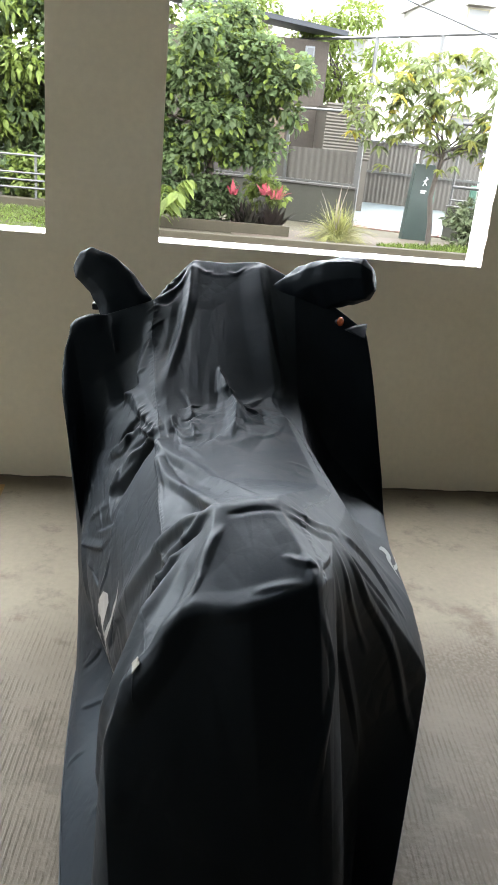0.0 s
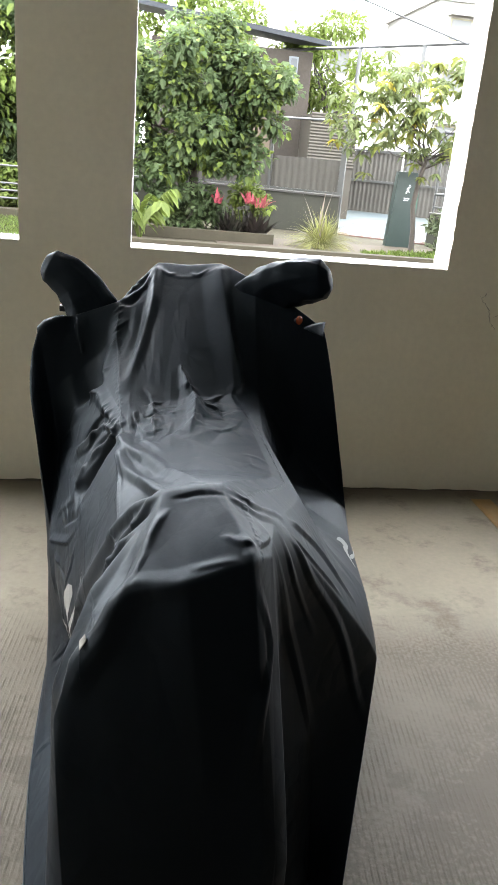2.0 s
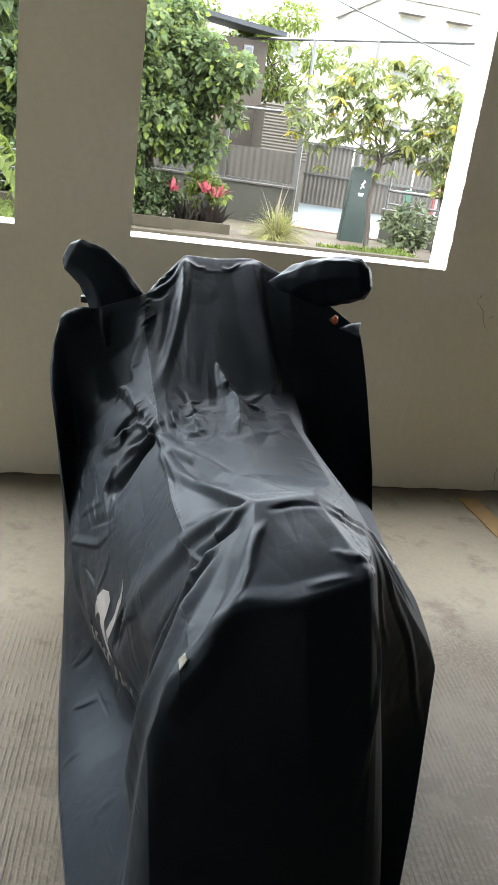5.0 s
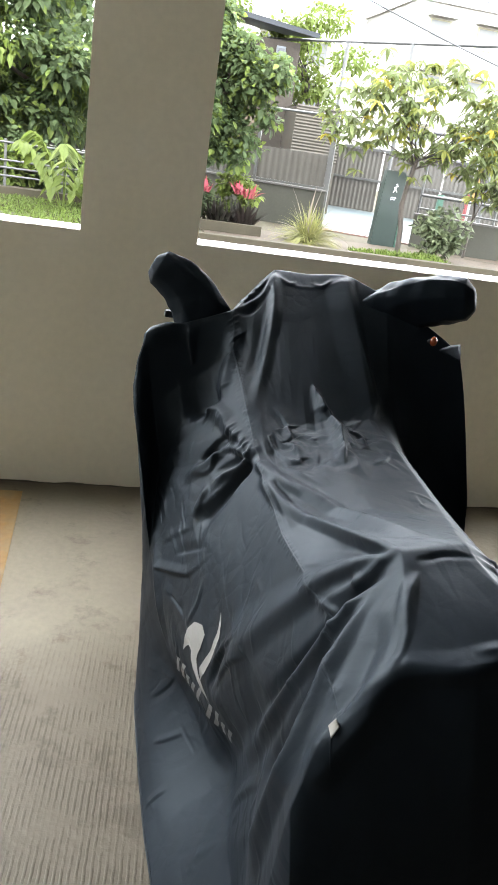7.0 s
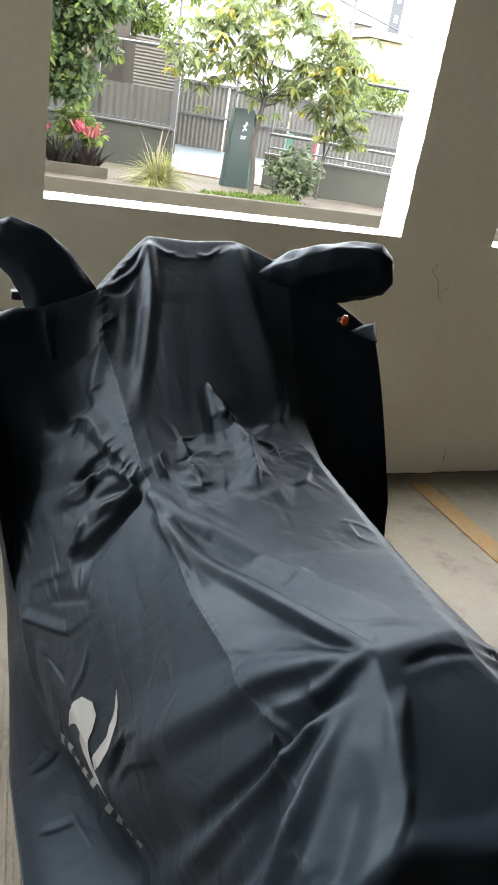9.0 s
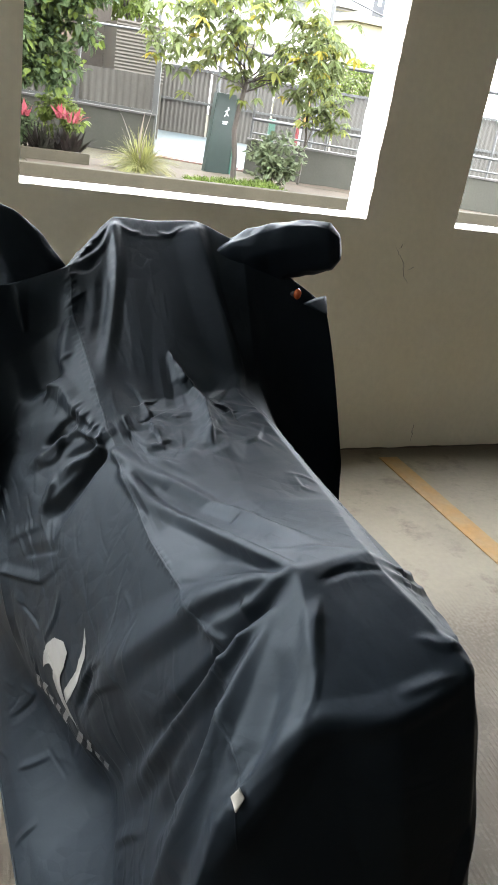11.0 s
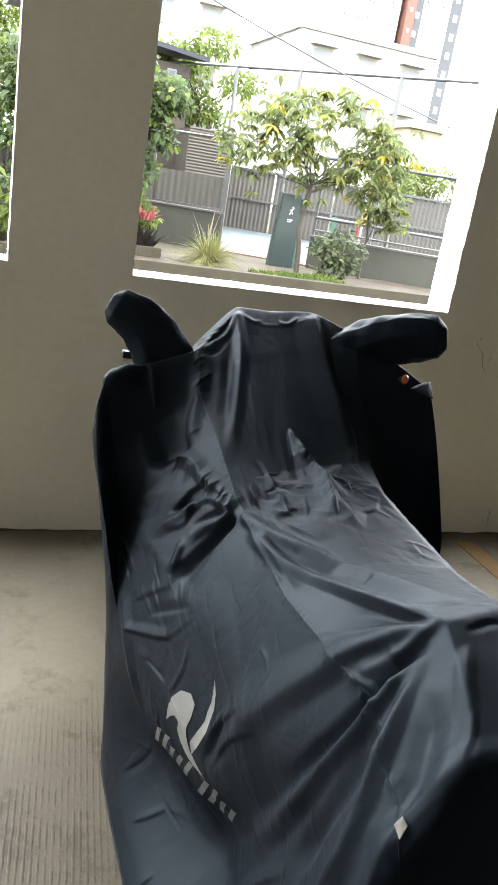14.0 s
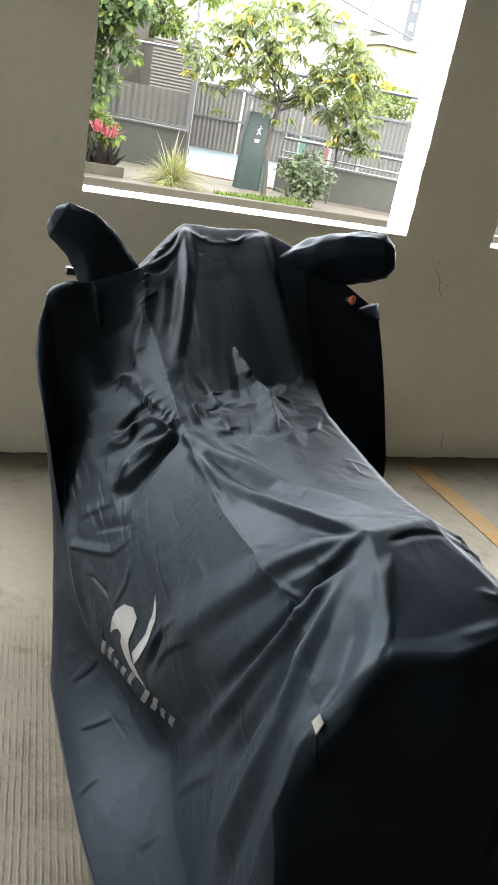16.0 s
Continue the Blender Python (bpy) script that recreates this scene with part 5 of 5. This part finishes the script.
def frond_plant(name, label, x, y, z, fronds, material, seed):
    """A plant with a few arching fronds, each with broad paired leaflets that hang."""
    s = thing(name, x, y, z, label, "plant")
    g = np.random.default_rng(seed)
    for a, h, reach in fronds:
        way = np.array([math.cos(a), math.sin(a), 0.0])
        stem = [np.array([x, y, z - .02]) + way * reach * q + np.array([0, 0, h * (1.75 * q - .85 * q * q)]) for q in np.linspace(0, 1, 12)]
        pts, ways = [], []
        for k in range(3, 12):
            for side in (-1, 1):
                across = np.cross(way, [0, 0, 1]) * side
                pts.append(stem[k])
                ways.append(across * .9 + way * .45 + [0, 0, -.35 + g.uniform(-.15, .15)])
        pts.append(stem[-1])
        ways.append(way + [0, 0, -.5])
        v, f = blades(np.array(pts), np.array(ways), 0.24, 0.27, 0.8, seed + int(a * 10))
        frond = under(mesh_part("frond", v.tolist(), f.tolist(), material), s)
        under(part("stem", limb(bmesh.new(), stem, .012, .005, 5), material), s)
    return s


def lawn(label, x0, x1, y0, y1, z0, z1, n, length, seed):
    g = np.random.default_rng(seed)
    p = np.stack([g.uniform(x0, x1, n), g.uniform(y0, y1, n), np.zeros(n)], 1)
    p[:, 2] = z0 + (z1 - z0) * (p[:, 1] - y0) / (y1 - y0)
    d = g.normal(size=(n, 3)) * [0.85, 0.85, 0.25] + [0, 0, 1]
    v, f = blades(p, d, length, 0.07, 0.3, seed)
    return tagged(mesh_part("grass", v.tolist(), f.tolist(), GRASS), label, "grass", kind="stuff")


tall_netting()
big = clumps_in(0.95, 11.6, 2.35, 1.35, 1.0, 1.35, 60, 0.33, 11) + clumps_in(1.75, 11.4, 1.75, 0.6, 0.6, 0.8, 18, 0.26, 12) + clumps_in(0.1, 11.6, 1.2, 0.9, 0.6, 0.5, 14, 0.26, 13) + clumps_in(2.15, 11.4, 2.3, 0.5, 0.5, 0.65, 16, 0.25, 15)
tree("broadleaf_tree", "dense broadleaf tree with round dark green leaves", (0.9, 11.7, -0.15), (0.95, 11.6, 1.5), 0.10, big, 11000, 0.12, 0.42, 0.7, LEAF, 14, extra=(LEAFB, 3000, 0.11))
rosette_tree()
# the row of trees behind the left opening
rowt = clumps_in(-2.3, 13.2, 2.6, 2.2, 1.0, 1.9, 70, 0.42, 21)
tree("broadleaf_tree", "tall broadleaf tree with hanging dark green leaves", (-1.2, 13.2, -0.2), (-1.2, 13.2, 2.2), 0.11, rowt, 8500, 0.16, 0.4, 0.9, LEAF, 22, extra=(LEAFB, 2500, 0.15))
rowu = clumps_in(-3.6, 12.4, 2.4, 1.6, 0.9, 1.8, 40, 0.4, 23)
tree("broadleaf_tree", "light green tree with fine drooping leaves", (-3.4, 12.6, -0.2), (-3.4, 12.6, 1.8), 0.09, rowu, 6000, 0.14, 0.3, 0.9, LEAFB, 24)

shrub("shrub", "grey-green leafy shrub in front of the wall", 5.8, 10.9, -0.14, 0.5, 0.35, 0.5, 700, 0.12, 0.42, LEAFG, 51, droop=0.25)
shrub("shrub", "low dark green hedge shrub", 0.55, 11.5, -0.12, 0.5, 0.3, 0.33, 900, 0.09, 0.4, LEAF, 52)
shrub("shrub", "dark green hedge shrub under the tree", 0.85, 11.35, 0.1, 0.8, 0.3, 0.4, 1500, 0.10, 0.4, LEAF, 57)
shrub("shrub", "low dark green hedge shrub", 1.25, 11.6, -0.12, 0.45, 0.3, 0.36, 900, 0.09, 0.4, LEAF, 53)
shrub("shrub", "light green leafy shrub behind the red plants", 2.05, 12.0, -0.1, 0.3, 0.3, 0.6, 600, 0.12, 0.4, LEAFB, 54)
shrub("shrub", "grey-green shrub beside the fence", -2.1, 11.2, -0.1, 0.5, 0.3, 0.5, 700, 0.13, 0.35, LEAFB, 56)
for k, (x, y, h) in enumerate(((1.6, 11.4, 0.6), (2.0, 11.45, 0.6), (2.2, 11.35, 0.6), (1.75, 11.25, 0.55))):
    spray_plant("red_cordyline", "crimson and purple long-leaved cordyline", x, y, -0.13, 34, h, 0.035, LEAFD, 60 + k, 0.7, 0.5, 1.3)
for k, (x, z) in enumerate(((1.42, 0.52), (1.98, 0.55), (2.2, 0.5))):
    spray_plant("red_cordyline", "crimson leaf tuft on a bare stem", x, 11.2, z, 11, 0.28, 0.021, LEAFR, 70 + k, 1.0, 0.6, 1.1)
spray_plant("ornamental_grass", "clump of straw-green ornamental grass with pale plumes", 3.3, 10.9, -0.12, 620, 0.88, 0.005, STRAW, 80, 1.2, 1.5, 1.0, "grass clump", "tuft", False)
spray_plant("plume_grass", "pale feathery plumes above the grass clump", 3.25, 10.95, -0.1, 11, 1.05, 0.018, PLUME, 81, 0.9, 0.9, 1.2, "grass clump", "plume")
frond_plant("broad_leaf_plant", "bright green plant with hanging feathered fronds", 0.05, 10.1, -0.1, [(0.3, .95, .55), (1.2, .8, .5), (2.4, .9, .6), (3.3, .85, .6), (4.2, .9, .45), (5.4, .75, .5)], LEAFB, 82)
frond_plant("broad_leaf_plant", "pale green plant with hanging feathered fronds", -0.95, 9.85, -0.1, [(0.5, 1.3, .6), (1.5, 1.2, .5), (2.6, 1.35, .6), (3.6, 1.2, .7), (4.7, 1.25, .5), (5.7, 1.1, .6)], LEAFB, 83)
lawn("bright green lawn behind the left opening", -4.5, -0.35, 8.0, 10.2, -0.12, 0.10, 12000, 0.08, 90)
lawn("patch of bright low grass", 3.95, 5.6, 9.6, 10.6, -0.2, -0.12, 2600, 0.2, 91)

for k, x in enumerate((-0.9, -1.8, -2.7, -3.6, -4.5)):
    shrub("shrub", "dark green undergrowth behind the railing", x, 11.5 + .15 * (k % 2), -0.15, 0.6, 0.35, 0.55, 900, 0.12, 0.4, LEAF, 120 + k)

rowv = clumps_in(-3.2, 16.0, 2.8, 3.2, 1.0, 2.3, 70, 0.5, 25)
tree("broadleaf_tree", "dark green broadleaf tree behind the front row", (-3.0, 16.2, -0.2), (-3.0, 16.0, 2.2), 0.11, rowv, 6500, 0.2, 0.4, 0.9, LEAF, 26)


# ---- outside: sign, railing, buildings ----
def totem_sign():
    s = thing("sign_totem", 5.3, 12.5, -0.14, "dark green freestanding sign with a white runner pictogram", "sign")
    # leaning slab, wider at its foot
    bm = bmesh.new()
    v = [bm.verts.new(p) for p in ((4.99, 12.42, -.22), (5.6, 12.42, -.22), (5.47, 12.42, 1.31), (5.07, 12.42, 1.31), (4.99, 12.62, -.22), (5.6, 12.62, -.22), (5.47, 12.62, 1.31), (5.07, 12.62, 1.31))]
    for q in ((0, 1, 2, 3), (5, 4, 7, 6), (4, 0, 3, 7), (1, 5, 6, 2), (3, 2, 6, 7), (4, 5, 1, 0)):
        bm.faces.new([v[k] for k in q])
    bmesh.ops.bevel(bm, geom=bm.edges[:], offset=0.012, segments=2, affect='EDGES')
    under(part("slab", bm, TOTEM), s)
    side = part("edge_strip", box(5.5, 5.53, 12.40, 12.63, -0.2, 1.25, 0.004), GREENP, label="bright green edge strip")
    side.rotation_euler = (0, 0, 0)
    under(side, s)
    # pictogram: head, body, limbs as thin raised shapes
    bm = bmesh.new()
    y = 12.412

    def stroke(x0, z0, x1, z1, w):
        tube((x0, y, z0), (x1, y, z1), w, w, 8, bm)
    stroke(5.315, 1.03, 5.30, .975, .016)
    stroke(5.30, .975, 5.265, .905, .010)
    stroke(5.30, .975, 5.34, .92, .010)
    stroke(5.31, 1.015, 5.265, .99, .008)
    stroke(5.31, 1.015, 5.355, 1.04, .008)
    bmesh.ops.create_uvsphere(bm, u_segments=10, v_segments=6, radius=0.016, matrix=Matrix.Translation((5.322, y, 1.06)))
    under(part("pictogram", bm, WHITESIGN, label="white runner pictogram"), s)
    for z, w in ((0.80, 0.055), (0.765, 0.045)):
        under(part("text_bar", box(5.24, 5.24 + w * 2, 12.405, 12.418, z, z + 0.022), WHITESIGN, label="pale unreadable lettering"), s)


totem_sign()


def rail_fence():
    f = thing("garden_railing", -2.6, 10.45, 0.1, "grey steel railing with three horizontal rails", "railing")
    for x in np.arange(-4.6, 0.2, 0.9):
        under(part("post", box(x - 0.02, x + 0.02, 10.43, 10.47, 0.0, 0.93, 0.003), STEEL), f)
    for z in (0.38, 0.50, 0.61, 0.88):
        under(part("rail", tube((-4.7, 10.42, z), (0.0, 10.42, z), 0.016), STEEL), f)


rail_fence()
tagged(part("kerb", box(-6, -0.2, 10.3, 10.6, -0.2, 0.22, 0.01), KERB), "brown stained kerb under the railing", "kerb", kind="structure")


def facade(name, label, x, y, z, w, d, h, turn, walls, wins, storeys, cols, win=(1.1, 1.3), roof=None, balcony=False, hood=False, pane=None):
    """A building with its storeys of windows set into the front, each with a frame, a pane and a hood or balcony."""
    b = thing(name, x, y, z, label, "building")
    b.rotation_euler = (0, 0, radians(turn))
    part("wall", box(-w / 2, w / 2, 0, d, 0, h), walls, b)
    part("roof", box(-w / 2 - 0.2, w / 2 + 0.2, -0.25, d + 0.2, h, h + 0.3), roof or walls, b)
    for i in range(storeys):
        for j in range(cols):
            wx, wz = -w / 2 + w * (j + 0.5) / cols, h * (i + 0.5) / storeys
            frame_ob = part("window", box(wx - win[0] / 2, wx + win[0] / 2, -0.06, 0.02, wz - win[1] / 2, wz + win[1] / 2), wins, b)
            part("pane", box(wx - win[0] / 2 + .08, wx + win[0] / 2 - .08, -0.085, -0.062, wz - win[1] / 2 + .08, wz + win[1] / 2 - .08), pane or FARPANE, frame_ob)
            if hood:
                part("hood", box(wx - win[0] / 2 - .2, wx + win[0] / 2 + .2, -0.6, 0.0, wz + win[1] / 2 + .1, wz + win[1] / 2 + .22), walls, frame_ob)
            if balcony:
                part("balcony", box(wx - win[0] / 2 - .2, wx + win[0] / 2 + .2, -0.9, 0.0, wz - win[1] / 2 - .25, wz - win[1] / 2 + .35), walls, frame_ob)
    return b


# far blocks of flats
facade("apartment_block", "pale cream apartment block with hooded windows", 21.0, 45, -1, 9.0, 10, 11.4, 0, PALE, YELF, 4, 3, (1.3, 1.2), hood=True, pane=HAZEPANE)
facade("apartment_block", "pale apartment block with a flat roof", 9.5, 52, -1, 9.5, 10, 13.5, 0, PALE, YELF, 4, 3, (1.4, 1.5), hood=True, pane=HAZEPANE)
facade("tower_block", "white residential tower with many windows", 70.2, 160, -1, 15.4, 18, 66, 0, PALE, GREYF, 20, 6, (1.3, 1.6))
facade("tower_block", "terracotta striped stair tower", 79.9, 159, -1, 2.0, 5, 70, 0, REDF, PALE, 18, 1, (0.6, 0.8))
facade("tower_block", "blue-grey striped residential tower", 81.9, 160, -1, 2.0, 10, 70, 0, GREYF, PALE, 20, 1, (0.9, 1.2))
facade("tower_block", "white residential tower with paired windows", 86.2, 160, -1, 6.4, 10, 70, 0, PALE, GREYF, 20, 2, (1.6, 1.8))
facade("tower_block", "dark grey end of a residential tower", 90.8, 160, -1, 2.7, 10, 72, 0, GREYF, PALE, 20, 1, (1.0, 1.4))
facade("cream_house", "small cream house beyond the court", 18.0, 30.5, -0.3, 1.6, 3, 5.1, 0, YELF, PALE, 2, 1, (0.7, 0.9))


def old_house():
    """The weathered house behind the fence, with a dark sheet roof."""
    b = thing("old_house", 3.2, 20.0, -0.2, "weathered brown house with a dark sheet roof", "house")
    under(part("wall", box(0.2, 4.6, 20.0, 25.0, -0.2, 4.1), OLDWALL), b)
    bm = bmesh.new()
    v = [bm.verts.new(p) for p in ((-0.2, 19.6, 4.75), (5.0, 19.6, 4.25), (5.0, 25.4, 4.9), (-0.2, 25.4, 5.4), (-0.2, 19.6, 4.87), (5.0, 19.6, 4.37), (5.0, 25.4, 5.02), (-0.2, 25.4, 5.52))]
    for q in ((0, 1, 5, 4), (1, 2, 6, 5), (2, 3, 7, 6), (3, 0, 4, 7), (4, 5, 6, 7), (3, 2, 1, 0)):
        bm.faces.new([v[k] for k in q])
    under(part("roof", bm, ROOFS, label="dark sheet roof"), b)
    w = under(part("window", box(3.95, 4.2, 19.93, 20.02, 3.2, 3.95), DARKFRAME), b)
    p = part("pane", box(3.99, 4.16, 19.91, 19.935, 3.25, 3.9), PANE, w)
    under(part("plaster_patch", box(2.55, 3.6, 19.94, 20.0, 0.6, 2.9), OLDPALE, label="stained cream plaster"), b)
    return b


old_house()


def shed():
    s = thing("corrugated_shed", 5.6, 18.6, -0.15, "lean-to of rusty grey corrugated sheet", "shed")
    n = 34
    v = [(4.45 + x * 1.3, 18.6 - (0.02 if k % 2 else 0.0), 1.2 + 1.35 * k / n) for k in range(n + 1) for x in (0, 1)]
    f = [(2 * k, 2 * k + 1, 2 * k + 3, 2 * k + 2) for k in range(n)]
    under(mesh_part("front_sheet", v, f, CORR), s)
    under(part("body", box(4.46, 5.74, 18.62, 20.0, -0.15, 2.5), CORR), s)


shed()


def cable(a, b, sag):
    a, b = Vector(a), Vector(b)
    c = bpy.data.curves.new("overhead_cable", 'CURVE')
    c.dimensions, c.bevel_depth, c.bevel_resolution = '3D', 0.018, 1
    sp = c.splines.new('POLY')
    sp.points.add(16)
    for i in range(17):
        t = i / 16
        p = a.lerp(b, t) - Vector((0, 0, sag * 4 * t * (1 - t)))
        sp.points[i].co = (*p, 1)
    c.materials.append(CABLE)
    return tagged(new("overhead_cable", c), "thin black overhead cable", "cable", "overhead cables")


cable((1.5, 14.5, 5.4), (11.5, 17.2, 3.6), 0.15)
bg = clumps_in(6.2, 25, 4.2, 2.2, 1.2, 1.6, 40, 0.5, 101)
tree("background_tree", "light green tree beyond the house", (6.2, 25.2, -0.3), (6.2, 25, 3), 0.12, bg, 4500, 0.2, 0.25, 0.6, LEAFB, 102)
bg2 = clumps_in(13.5, 22, 1.7, 3.2, 1.2, 1.2, 50, 0.5, 103)
tree("background_tree", "soft green trees beyond the court", (13.5, 22.2, -0.3), (13.5, 22, 1.2), 0.12, bg2, 6000, 0.16, 0.3, 0.6, LEAFB, 104)
bg3 = clumps_in(1.5, 27, 5.5, 2.5, 1.5, 1.3, 36, 0.5, 105)
tree("background_tree", "light green treetop over the roof", (1.5, 27.2, -0.3), (1.5, 27, 4.5), 0.14, bg3, 4000, 0.2, 0.3, 0.6, LEAFB, 106)


def court_bits():
    lamp = thing("court_lamp", *court_place(4.9, 0.3, 0.55), "slim grey lamp post with a small floodlight", "lamp post")
    p = court_place(4.9, 0.3, 0.5)
    under(part("pole", tube(p, p + Vector((-0.1, 0, 2.5)), 0.022, 0.015), STEEL), lamp)
    q = p + Vector((-0.07, -0.05, 1.52))
    under(part("lamp_head", box(q.x - .09, q.x + .09, q.y - .05, q.y + .05, q.z - .05, q.z + .05, .01), BLACKP), lamp)
    slide = thing("play_frame", *court_place(3.0, 1.4, -0.12), "red, green and yellow play frame on the court", "play equipment")
    for a, z0, z1, m, w in ((2.35, -.12, .95, GREENP, .07), (2.95, -.12, 1.05, REDP, .06), (3.05, .9, 1.75, YELP, .05), (2.98, -.12, 1.7, WHITEP, .03)):
        c = court_place(a, 1.4, 0)
        under(part("frame_bar", box(c.x - w, c.x + w, c.y - .03, c.y + .03, z0, z1, .01), m), slide)
    a, b = court_place(2.35, 1.4, .9), court_place(2.95, 1.4, .9)
    under(part("frame_bar", tube(a, b, .025), WHITEP), slide)


court_bits()
